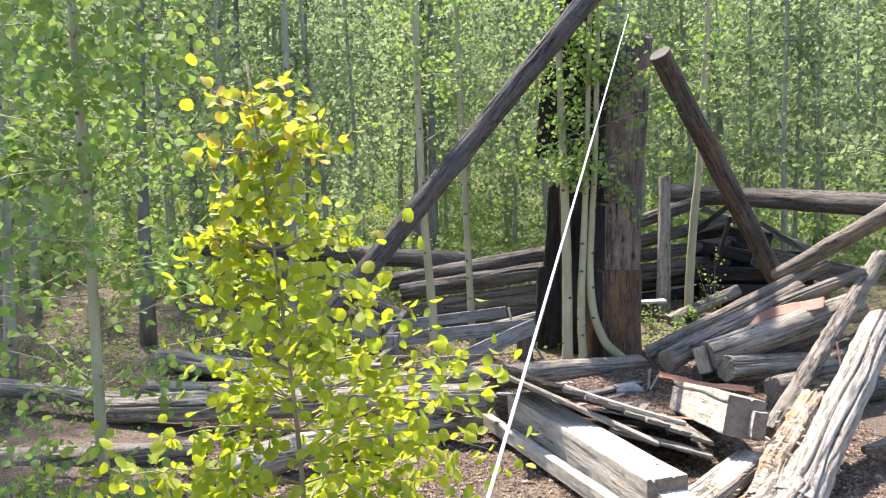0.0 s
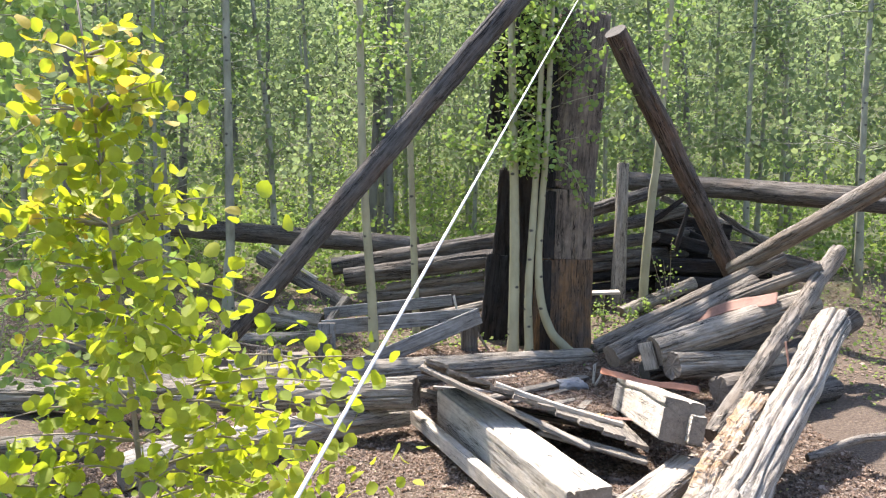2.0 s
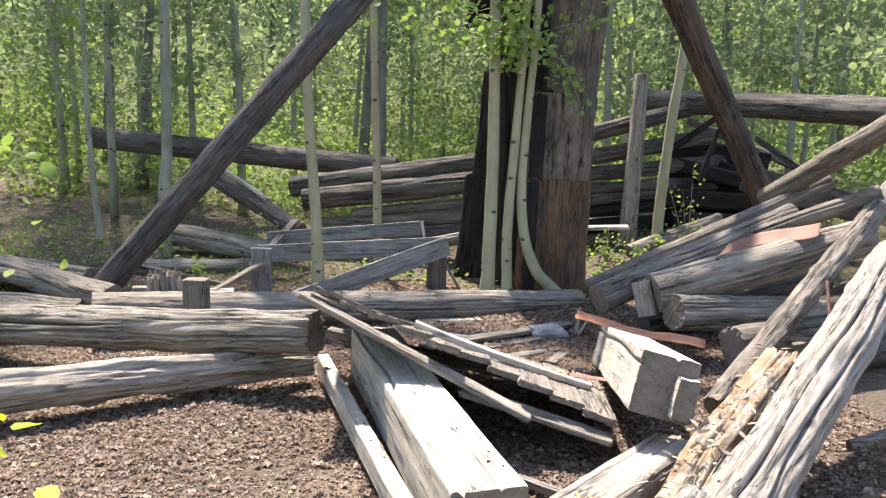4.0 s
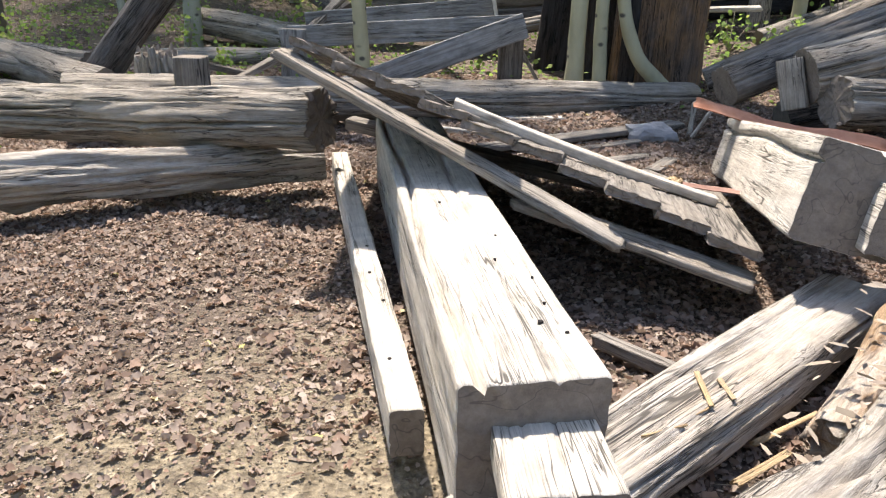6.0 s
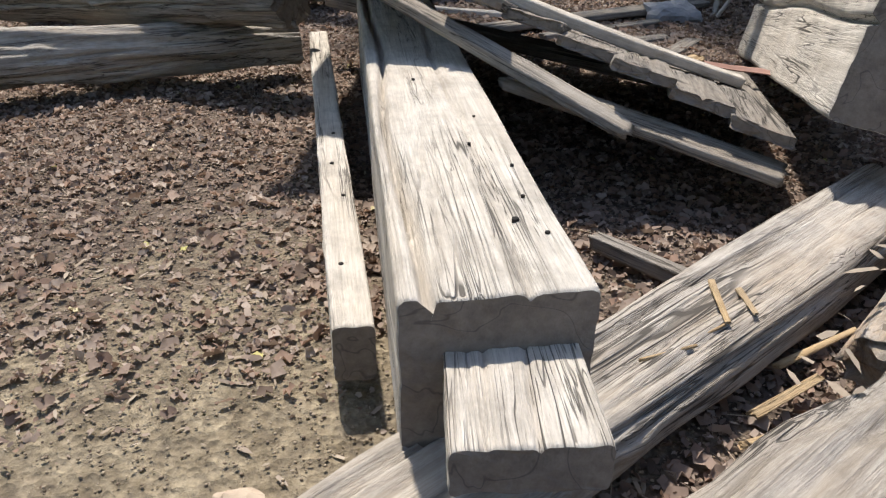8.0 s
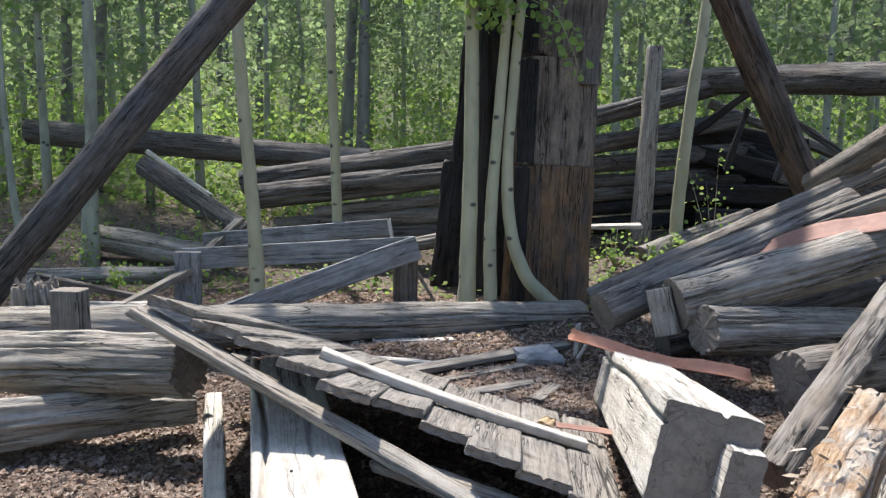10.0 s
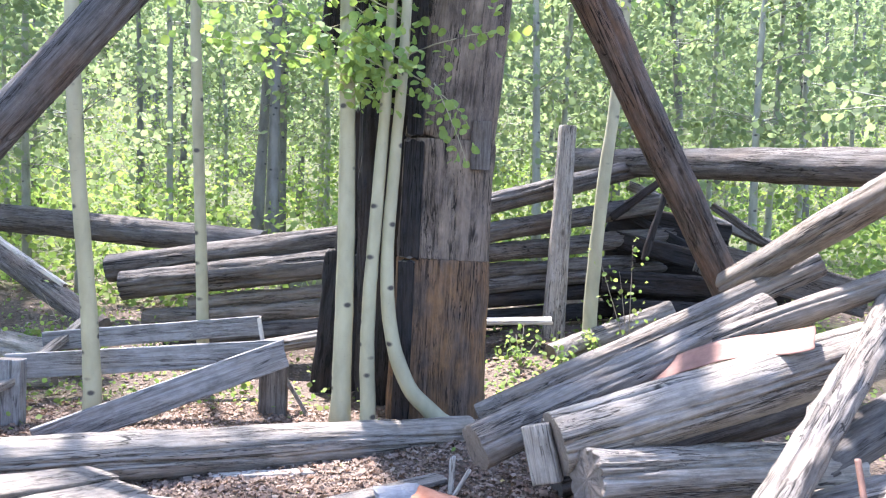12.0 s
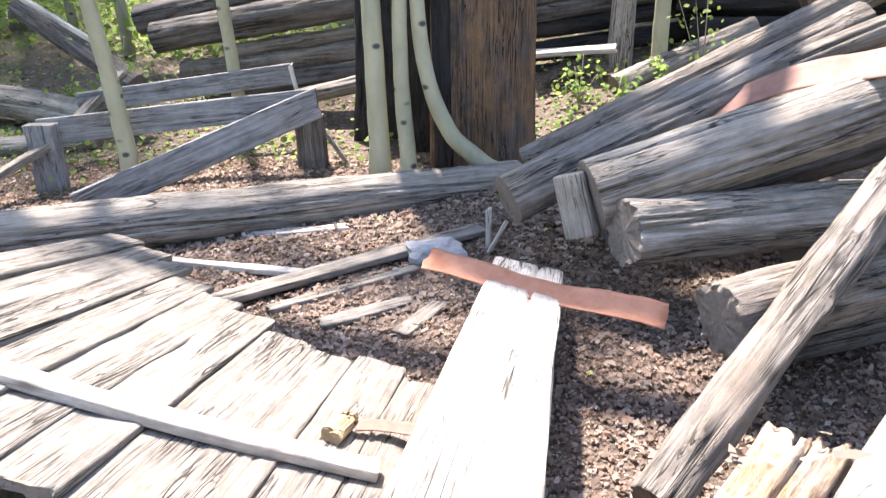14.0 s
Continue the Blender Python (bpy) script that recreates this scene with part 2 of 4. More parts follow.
def ground_mat():
    m, n, l, p = nodes_of("forest floor earth")
    tc = n.new("ShaderNodeTexCoord")
    o = tc.outputs["Object"]
    fine = noise_tex(n, l, o, 34, 8, 0.7)
    mid = noise_tex(n, l, o, 4.5, 6, 0.6)
    litter = ramp(n, l, fine, [(0.3, (0.045, 0.032, 0.025)), (0.5, (0.11, 0.08, 0.06)), (0.7, (0.20, 0.155, 0.115))])
    sand = ramp(n, l, fine, [(0.3, (0.14, 0.112, 0.08)), (0.5, (0.275, 0.228, 0.155)), (0.70, (0.44, 0.37, 0.255))])
    # trodden bare earth along the way in
    sep, pos = n.new("ShaderNodeSeparateXYZ"), n.new("ShaderNodeVectorMath")
    pos.operation = "DISTANCE"
    mp = n.new("ShaderNodeMapping")
    mp.inputs["Location"].default_value = (-1.0, -4.95, 0)
    mp.inputs["Scale"].default_value = (1.0, 0.9, 0)
    l.new(o, mp.inputs["Vector"])
    pos.inputs[1].default_value = (0, 0, 0)
    l.new(mp.outputs["Vector"], pos.inputs[0])
    ad = n.new("ShaderNodeMath")
    ad.operation = "MULTIPLY_ADD"
    ad.inputs[1].default_value = 2.2
    l.new(mid, ad.inputs[0])
    l.new(pos.outputs["Value"], ad.inputs[2])
    way = ramp(n, l, ad.outputs[0], [(0.0, (0, 0, 0)), (1.0, (1, 1, 1))])
    mr = n.new("ShaderNodeMapRange")
    mr.inputs["From Min"].default_value, mr.inputs["From Max"].default_value = 1.45, 2.2
    l.new(ad.outputs[0], mr.inputs["Value"])
    blot = ramp(n, l, noise_tex(n, l, o, 11, 6, 0.7), [(0.38, (0.55, 0.52, 0.48)), (0.6, (1.0, 1.0, 1.0))])
    sand = mix(n, l, 0.8, sand, blot, "MULTIPLY")
    col = mix(n, l, mr.outputs["Result"], sand, litter)
    grass = ramp(n, l, noise_tex(n, l, o, 0.8, 5, 0.6), [(0.52, (0, 0, 0)), (0.68, (0.6,) * 3)])
    l.new(o, sep.inputs[0])
    far = n.new("ShaderNodeMapRange")
    far.inputs["From Min"].default_value, far.inputs["From Max"].default_value = 10.5, 14.0
    l.new(sep.outputs["Y"], far.inputs["Value"])
    gf = mix(n, l, 1.0, grass, far.outputs["Result"], "MULTIPLY")
    col = mix(n, l, gf, col, ramp(n, l, fine, [(0.3, (0.09, 0.12, 0.035)), (0.7, (0.26, 0.27, 0.10))]))
    wood_floor = n.new("ShaderNodeMapRange")
    wood_floor.inputs["From Min"].default_value, wood_floor.inputs["From Max"].default_value = 15.0, 19.0
    wood_floor.inputs["To Max"].default_value = 0.9
    l.new(sep.outputs["Y"], wood_floor.inputs["Value"])
    col = mix(n, l, wood_floor.outputs["Result"], col, ramp(n, l, noise_tex(n, l, o, 3.0, 6, 0.7), [(0.3, (0.035, 0.045, 0.018)), (0.5, (0.075, 0.095, 0.035)), (0.7, (0.13, 0.15, 0.055))]))
    l.new(col, p.inputs["Base Color"])
    p.inputs["Roughness"].default_value = 0.95
    clod = n.new("ShaderNodeTexVoronoi")
    clod.inputs["Scale"].default_value = 42
    l.new(o, clod.inputs["Vector"])
    bump(n, l, p, mix(n, l, 0.5, fine, clod.outputs["Distance"]), 1.0, 0.04)
    return m


def rotten_mat():
    m, n, l, p = nodes_of("crumbly orange wood")
    v = mapped(n, l, (1, 1, 0.25))
    a, c = noise_tex(n, l, v, 26, 8, 0.75, 0.6), noise_tex(n, l, mapped(n, l, (1, 1, 0.5)), 7, 6, 0.7)
    col = ramp(n, l, a, [(0.30, (0.10, 0.055, 0.03)), (0.45, (0.30, 0.185, 0.10)), (0.60, (0.50, 0.36, 0.23))])
    col = mix(n, l, ramp(n, l, c, [(0.42, (0, 0, 0)), (0.62, (0.9,) * 3)]), col, ramp(n, l, a, [(0.35, (0.22, 0.20, 0.17)), (0.6, (0.58, 0.54, 0.48))]))
    l.new(col, p.inputs["Base Color"])
    p.inputs["Roughness"].default_value = 0.95
    bump(n, l, p, a, 1.0, 0.03)
    return m


ROTTEN = rotten_mat()


def plain(name, col, col2, scale=12, rough=0.8, metal=0.0, strength=0.4):
    m, n, l, p = nodes_of(name)
    v = mapped(n, l, (1, 1, 1))
    f = noise_tex(n, l, v, scale, 8, 0.65)
    l.new(ramp(n, l, f, [(0.32, col), (0.68, col2)]), p.inputs["Base Color"])
    p.inputs["Roughness"].default_value, p.inputs["Metallic"].default_value = rough, metal
    bump(n, l, p, noise_tex(n, l, v, scale * 4), strength, 0.006)
    return m


GROUND = ground_mat()
RUST = plain("rusted sheet iron", (0.26, 0.095, 0.045), (0.42, 0.20, 0.12), 9, 0.75)
RUST_PALE = plain("pale pink rusted iron", (0.15, 0.072, 0.052), (0.26, 0.14, 0.105), 8, 0.75)
ROPE = plain("white cable", (0.62, 0.62, 0.64), (0.80, 0.80, 0.82), 60, 0.5)
STONE = plain("grey stone", (0.20, 0.20, 0.21), (0.34, 0.335, 0.33), 14, 0.85)
STONE_TAN = plain("tan stone", (0.30, 0.23, 0.17), (0.46, 0.38, 0.29), 14, 0.9)
STONE_RED = plain("reddish stone", (0.24, 0.15, 0.11), (0.36, 0.25, 0.19), 14, 0.9)
IRON = plain("dark iron", (0.10, 0.05, 0.035), (0.20, 0.10, 0.07), 30, 0.7)


# ---- building tools ----
def part(name, bm, material, parent=None, label=""):
    me = bpy.data.meshes.new(name)
    bm.to_mesh(me)
    bm.free()
    for mt in material if isinstance(material, (list, tuple)) else (material,):
        me.materials.append(mt)
    ob = new(name, me)
    if parent is not None:
        ob.parent = parent
    return tagged(ob, label=label)


def empty(name, loc, label, category, group="", kind=""):
    ob = new(name)
    ob.location = loc
    return tagged(ob, label, category, group, kind)


def ground_z(x, y):
    s = min(1.0, max(0.0, (4.2 - y) / 4.2))
    z = 0.95 * s * s * (3 - 2 * s)
    if y > 9.5:
        z += 0.055 * (min(y, 14.5) - 9.5) + 0.01 * max(0.0, min(y, 14.5) - 11) ** 2
    if y > 14.5:
        z += 0.085 * (min(y, 32) - 14.5)
    if y > 32:
        z += 0.42 * (min(y, 90) - 32)
    if x > 2.4 and y > 11:
        q = min(1.0, (x - 2.4) / 0.8) * min(1.0, (y - 11) / 2.0)
        z += 0.22 * q
    if x < -2.5 and y > 6:
        z += 0.07 * min(-2.5 - x, 12)
    z += 0.035 * noise.noise(Vector((x * 0.7, y * 0.7, 3.1))) + 0.012 * noise.noise(Vector((x * 4, y * 4, 7.7)))
    return z


def rect_profile(w, h, r, count):
    """Points and outward normals round a rounded rectangle."""
    r = min(r, w / 2 - 1e-4, h / 2 - 1e-4)
    a, b, arc = w - 2 * r, h - 2 * r, math.pi * r / 2
    total = 2 * a + 2 * b + 4 * arc
    pts = []
    for i in range(count):
        d = total * i / count
        for k, side in enumerate((b, a, b, a)):
            ang = k * math.pi / 2
            ca, sa = math.cos(ang), math.sin(ang)
            ex, ey = (w / 2, h / 2) if k % 2 == 0 else (h / 2, w / 2)
            half = side / 2
            if d < side:
                lx, ly, nx, ny = ex, -half + d, 1, 0
            elif d < side + arc:
                th = (d - side) / r
                lx, ly, nx, ny = ex - r + r * math.cos(th), half + r * math.sin(th), math.cos(th), math.sin(th)
            else:
                d -= side + arc
                continue
            pts.append((lx * ca - ly * sa, lx * sa + ly * ca, nx * ca - ny * sa, nx * sa + ny * ca))
            break
    return pts


def timber_bm(length, w, h, corner=None, taper=1.0, bend=(0.0, 0.0), cracks=5, depth=0.02, rough=0.008, seed=0, segs=None, around=56, jag=0.0, sway=0.0, flare=0.0, splits=()):
    """A log or squared timber along +z from the origin, with drying cracks, knots and worn ends."""
    rnd = random.Random(seed)
    corner = min(w, h) / 2 if corner is None else corner
    prof = rect_profile(w, h, corner, around)
    segs = segs or max(10, min(70, int(length / 0.06)))
    cr = []
    for _ in range(cracks):
        a, b = sorted((rnd.uniform(-0.3, 0.9), rnd.uniform(0.1, 1.3)))
        cr.append((rnd.randrange(around), a, b + 0.15, rnd.uniform(0.4, 1) * depth, rnd.uniform(-3, 3), rnd.uniform(0, 9)))
    for f, dp in splits:
        cr.append((f * around, -0.5, 1.6, dp, rnd.uniform(-1.5, 1.5), rnd.uniform(0, 9)))
    kn = [(rnd.randrange(around), rnd.uniform(0.05, 0.95), rnd.uniform(0.5, 1.4) * rough) for _ in range(int(length * 3))]
    off = rnd.uniform(0, 50)
    bm = bmesh.new()
    rings, lay = [], bm.faces.layers.int.new("side")
    zs = [0.0, 0.012 / length] + [i / segs for i in range(1, segs)] + [1 - 0.012 / length, 1.0]
    for s in zs:
        z = s * length
        k = 1 + (taper - 1) * s + flare * max(0.0, 1 - s * 5) ** 2
        edge = 0.985 if s in (0.0, 1.0) else 1.0
        bx = bend[0] * math.sin(math.pi * s) + sway * noise.noise(Vector((s * 3 + off, 0.3, 0)))
        by = bend[1] * math.sin(math.pi * s) + sway * noise.noise(Vector((s * 3 + off, 9.3, 0)))
        ring = []
        for i, (px, py, nx, ny) in enumerate(prof):
            d = rough * (noise.noise(Vector((px * 9 + off, py * 9, z * 2.2))) + 0.6 * noise.noise(Vector((px * 34 + off, py * 34, z * 4))))
            for c, a, b, dp, drift, ph in cr:
                if a < s < b:
                    q = (i - c - drift * s - 1.2 * math.sin(z * 4 + ph)) % around
                    q = min(q, around - q)
                    wide = max(1.3, around * 0.010)
                    if q < wide:
                        d -= dp * (1 - q / wide) * min(1, (s - a) * 8, (b - s) * 8)
            for c, ks, kd in kn:
                q = abs(i - c)
                q = min(q, around - q) * (2 * (w + h) / around)
                e = math.hypot(q, (s - ks) * length)
                if e < 0.06:
                    d += kd * (1 - e / 0.06)
            jz = jag * noise.noise(Vector((px * 30, py * 30, off + s))) if s in (0.0, 1.0) else 0.0
            ring.append(bm.verts.new((px * k * edge + nx * d + bx, py * k * edge + ny * d + by, z + jz)))
        rings.append(ring)
    for r0, r1 in zip(rings, rings[1:]):
        for i in range(around):
            j = (i + 1) % around
            bm.faces.new((r0[i], r0[j], r1[j], r1[i])).smooth = True
    for ring, flip in ((rings[0], True), (rings[-1], False)):
        c = sum((v.co for v in ring), Vector()) / around
        kk = 0.8 * (1.0 if flip else taper)
        inner = [bm.verts.new(Vector((c.x + px * kk, c.y + py * kk, c.z + 0.5 * jag * noise.noise(Vector((px * 20 + off, py * 20, 0)))))) for px, py, _, _ in prof]
        mid = bm.verts.new(c)
        for i in range(around):
            j = (i + 1) % around
            q = (ring[j], ring[i], inner[i], inner[j]) if flip else (ring[i], ring[j], inner[j], inner[i])
            t = (inner[j], inner[i], mid) if flip else (inner[i], inner[j], mid)
            for f in (bm.faces.new(q), bm.faces.new(t)):
                f.material_index = 1
    return bm


def along(p0, p1, roll=0.0):
    """The pose whose z axis runs from p0 to p1, with y towards the sky."""
    z = (Vector(p1) - Vector(p0)).normalized()
    up = Vector((0, 0, 1)) if abs(z.z) < 0.93 else Vector((0, -1, 0))
    x = up.cross(z).normalized()
    y = z.cross(x)
    m = Matrix((x, y, z)).transposed().to_4x4()
    return Matrix.Translation(p0) @ m @ Matrix.Rotation(radians(roll), 4, "Z")


def world_of(ob):
    m = ob.matrix_basis.copy()
    while ob.parent is not None:
        ob = ob.parent
        m = ob.matrix_basis @ m
    return m


def timber(name, p0, p1, w, h, mats, label="", category="log", parent=None, roll=0.0, group="", **kw):
    bm = timber_bm((Vector(p1) - Vector(p0)).length, w, h, **kw)
    ob = part(name, bm, mats, None, label)
    m = along(p0, p1, roll)
    if parent is not None:
        ob.parent = parent
        ob.matrix_basis = world_of(parent).inverted() @ m
    else:
        ob.matrix_basis = m
        tagged(ob, category=category, group=group)
    return ob


def tube(bm, path, radii, sides=8, ripple=0.0):
    """Adds a tapering tube along a path to bm."""
    rings = []
    for i, (p, r) in enumerate(zip(path, radii)):
        d = (Vector(path[min(i + 1, len(path) - 1)]) - Vector(path[max(i - 1, 0)])).normalized()
        x = (Vector((0, 1, 0)) if abs(d.y) < 0.9 else Vector((1, 0, 0))).cross(d).normalized()
        y = d.cross(x)
        ring = []
        for k in range(sides):
            a = 2 * math.pi * k / sides
            rr = r * (1 + ripple * noise.noise(Vector((p[0] * 3 + math.cos(a), p[1] * 3 + math.sin(a), p[2] * 5))))
            ring.append(bm.verts.new(Vector(p) + rr * (math.cos(a) * x + math.sin(a) * y)))
        rings.append(ring)
    for r0, r1 in zip(rings, rings[1:]):
        for i in range(sides):
            j = (i + 1) % sides
            bm.faces.new((r0[i], r0[j], r1[j], r1[i])).smooth = True
    bm.faces.new(rings[-1])
    bm.faces.new(rings[0][::-1])


def spline(points, count):
    """A smooth path through a few points."""
    pts = [Vector(p) for p in points]
    pts = [2 * pts[0] - pts[1]] + pts + [2 * pts[-1] - pts[-2]]
    out = []
    for i in range(count):
        u = i / (count - 1) * (len(pts) - 3)
        k = min(int(u), len(pts) - 4)
        f = u - k
        a, b, c, d = pts[k:k + 4]
        out.append(0.5 * (2 * b + (c - a) * f + (2 * a - 5 * b + 4 * c - d) * f * f + (3 * b - a - 3 * c + d) * f ** 3))
    return out


ROUND_LEAF = ([(0, 0, 0), (0.30, 0.12, 0.07), (0.50, 0.45, 0.12), (0.34, 0.80, 0.07), (0, 1.0, -0.03), (-0.34, 0.80, 0.07), (-0.50, 0.45, 0.12), (-0.30, 0.12, 0.07)],
              [(0, 1, 2, 3, 4), (0, 4, 5, 6, 7)])
HEX_LEAF = ([(0, 0, 0), (0.42, 0.30, 0.05), (0.38, 0.72, 0.0), (0, 1.0, 0.05), (-0.38, 0.72, 0.0), (-0.42, 0.30, 0.05)], [(0, 1, 2, 3, 4, 5)])
KITE_LEAF = ([(0, 0, 0), (0.45, 0.5, 0.04), (0, 1.0, 0), (-0.45, 0.5, 0.04)], [(0, 1, 2, 3)])


CRUMPLE_LEAF = ([(0, 0, 0.0), (0.30, 0.10, 0.22), (0.52, 0.48, 0.10), (0.22, 0.62, 0.34), (0.30, 0.95, 0.05), (-0.02, 1.05, 0.30), (-0.34, 0.70, 0.12), (-0.24, 0.30, 0.38), (0.02, 0.5, 0.06)],
                [(0, 1, 8), (1, 2, 8), (2, 3, 8), (3, 4, 8), (4, 5, 8), (5, 6, 8), (6, 7, 8), (7, 0, 8)])
ROLLED_LEAF = ([(0, 0, 0.12), (0.20, 0.25, 0.0), (0.24, 0.75, 0.04), (0.02, 1.1, 0.16), (-0.14, 0.80, 0.30), (-0.18, 0.30, 0.34)], [(0, 1, 5), (1, 2, 4, 5), (2, 3, 4)])
LEAF_CRUMB = ([(0, 0, 0.05), (0.42, 0.16, 0.2), (0.30, 0.8, 0.0), (-0.12, 1.0, 0.22), (-0.38, 0.35, 0.02)], [(0, 1, 2), (0, 2, 3, 4)])
CURL_LEAF = ([(0, 0, 0.05), (0.34, 0.22, 0.16), (0.44, 0.6, 0.02), (0.12, 1.0, 0.2), (-0.30, 0.84, 0.04), (-0.42, 0.36, 0.22)], [(0, 1, 2, 3), (0, 3, 4, 5)])
SLIVER = ([(-0.10, 0, 0), (0.10, 0.04, 0), (0.13, 0.6, 0.03), (0.02, 1.0, 0.0), (-0.12, 0.55, 0.03)], [(0, 1, 2, 3, 4)])
PEBBLE = ([(0.5, 0, 0), (0, 0.6, 0), (-0.5, 0.1, 0), (0, -0.5, 0), (0.05, 0.05, 0.45), (0, 0, -0.3)],
          [(0, 1, 4), (1, 2, 4), (2, 3, 4), (3, 0, 4), (1, 0, 5), (2, 1, 5), (3, 2, 5), (0, 3, 5)])


def cloud(name, template, places, sizes, material, rng, droop=0.6, flat=0.0):
    """One mesh of many leaves: a leaf of the template at each place, turned at random; droop hangs the tips down, flat lays them."""
    verts, faces = np.array(template[0], float), template[1]
    n, k = len(places), len(template[0])
    a = rng.uniform(0, 2 * np.pi, n)
    tip = np.stack([np.cos(a), np.sin(a), rng.normal(-droop, 0.45, n) * (1 - flat)], 1)
    tip /= np.linalg.norm(tip, axis=1)[:, None]
    nor = rng.normal(0, 1, (n, 3)) * (1 - 0.75 * flat) + np.array([0, -0.15 * (1 - flat), 0.5 + 1.2 * flat])
    side = np.cross(tip, nor)
    side /= np.linalg.norm(side, axis=1)[:, None] + 1e-9
    nor = np.cross(side, tip)
    co = places[:, None, :] + sizes[:, None, None] * (verts[None, :, :1] * side[:, None] + verts[None, :, 1:2] * tip[:, None] + verts[None, :, 2:] * nor[:, None])
    me = bpy.data.meshes.new(name)
    lens = np.array([len(f) for f in faces])
    idx = np.concatenate([np.array(f) for f in faces])
    me.vertices.add(n * k)
    me.vertices.foreach_set("co", co.ravel())
    me.loops.add(n * len(idx))
    me.loops.foreach_set("vertex_index", (idx[None] + k * np.arange(n)[:, None]).ravel())
    me.polygons.add(n * len(faces))
    starts = np.concatenate([[0], np.cumsum(lens)[:-1]])
    me.polygons.foreach_set("loop_start", (starts[None] + len(idx) * np.arange(n)[:, None]).ravel())
    me.update(calc_edges=True)
    me.validate()
    for mt in material if isinstance(material, (list, tuple)) else (material,):
        me.materials.append(mt)
    return me


# ---- ground ----
def ground():
    def steps(lo, hi, fine, far):
        mid = list(np.arange(lo, hi, fine))
        out, d, x = [], fine, lo
        while x > -far:
            d *= 1.35
            x -= d
            out.append(x)
        right, d, x = [], fine, mid[-1]
        while x < far:
            d *= 1.35
            x += d
            right.append(x)
        return out[::-1] + mid + right
    xs, ys = steps(-4.5, 6.5, 0.075, 400), steps(2.5, 16, 0.075, 400)
    co = [(x, y, ground_z(x, y)) for y in ys for x in xs]
    w = len(xs)
    fs = [(j * w + i, j * w + i + 1, (j + 1) * w + i + 1, (j + 1) * w + i) for j in range(len(ys) - 1) for i in range(w - 1)]
    me = bpy.data.meshes.new("ground")
    me.from_pydata(co, [], fs)
    me.polygons.foreach_set("use_smooth", [True] * len(fs))
    me.materials.append(GROUND)
    tagged(new("ground", me), "bare sandy earth and brown leaf litter of a forest clearing", "ground", kind="structure")


ground()
LOG_MATS = {"flat": (FLAT, END_PALE), "heap": (HEAP, END_PALE), "drift": (DRIFT, END_PALE), "grey": (GREY, END_PALE), "pale": (PALE, END_PALE), "silver": (SILVER, END_PALE), "dark": (DARK, END_DARK),
            "char": (CHAR, END_DARK), "prop": (PROP, END_DARK), "bare": (PROP2, END_DARK), "board": (BOARD, END_DARK), "brown": (BROWN, END_DARK)}


def log(p0, p1, r, kind, label, r1=None, **kw):
    kw.setdefault("taper", (r1 or r) / r)
    return timber("log", p0, p1, 2 * r, 2 * r, LOG_MATS[kind], label, "log", **kw)


# ---- squared timbers in the clearing ----
def main_beam():
    t = empty("squared_timber", (1.57, 5.5, 0.1), "pale weathered squared timber with a tenon, propped on a flat log", "timber")
    timber("beam", (1.575, 5.50, 0.255), (0.80, 8.08, 0.245), 0.315, 0.33, LOG_MATS["pale"], parent=t, corner=0.012, cracks=9, depth=0.008, rough=0.004, seed=3, around=130, jag=0.006, splits=((0.274, 0.05), (0.41, 0.012)))
    timber("tenon", (1.645, 5.27, 0.295), (1.57, 5.62, 0.285), 0.22, 0.075, LOG_MATS["pale"], parent=t, label="split protruding tenon", corner=0.008, cracks=7, depth=0.012, rough=0.005, seed=5, around=100, jag=0.004)
    d = Vector((0.80 - 1.575, 8.08 - 5.50, -0.01)).normalized()
    for u, v, r in ((0.26, 0.075, 0.007), (0.36, 0.11, 0.004), (0.52, 0.12, 0.004), (0.20, 0.12, 0.005), (0.66, 0.05, 0.004), (0.85, 0.09, 0.004), (1.2, -0.03, 0.005)):
        bm = bmesh.new()
        bmesh.ops.create_cone(bm, cap_ends=True, segments=10, radius1=r, radius2=r, depth=0.012)
        ob = part("nail_hole", bm, CHAR, t)
        ob.location = Vector((1.575, 5.5, 0.418)) + d * u + Vector((-d.y, d.x, 0)) * -v - t.location


main_beam()


def side_timber():
    t = empty("side_timber", (1.285, 5.68, 0.07), "slim pale timber with nail holes beside the big beam", "timber")
    timber("board", (1.272, 5.715, 0.125), (0.435, 8.10, 0.14), 0.085, 0.13, LOG_MATS["pale"], parent=t, corner=0.01, cracks=5, depth=0.008, rough=0.004, seed=7, around=80, jag=0.004)
    d = Vector((0.435 - 1.272, 8.10 - 5.715, 0.015)).normalized()
    for u, v in ((0.25, 0.01), (0.62, -0.015), (0.85, 0.005), (1.1, -0.01)):
        bm = bmesh.new()
        bmesh.ops.create_cone(bm, cap_ends=True, segments=10, radius1=0.006, radius2=0.006, depth=0.01)
        ob = part("nail_hole", bm, CHAR, t)
        ob.location = Vector((1.272, 5.715, 0.1885)) + d * u + Vector((-d.y, d.x, 0)) * v - t.location


side_timber()


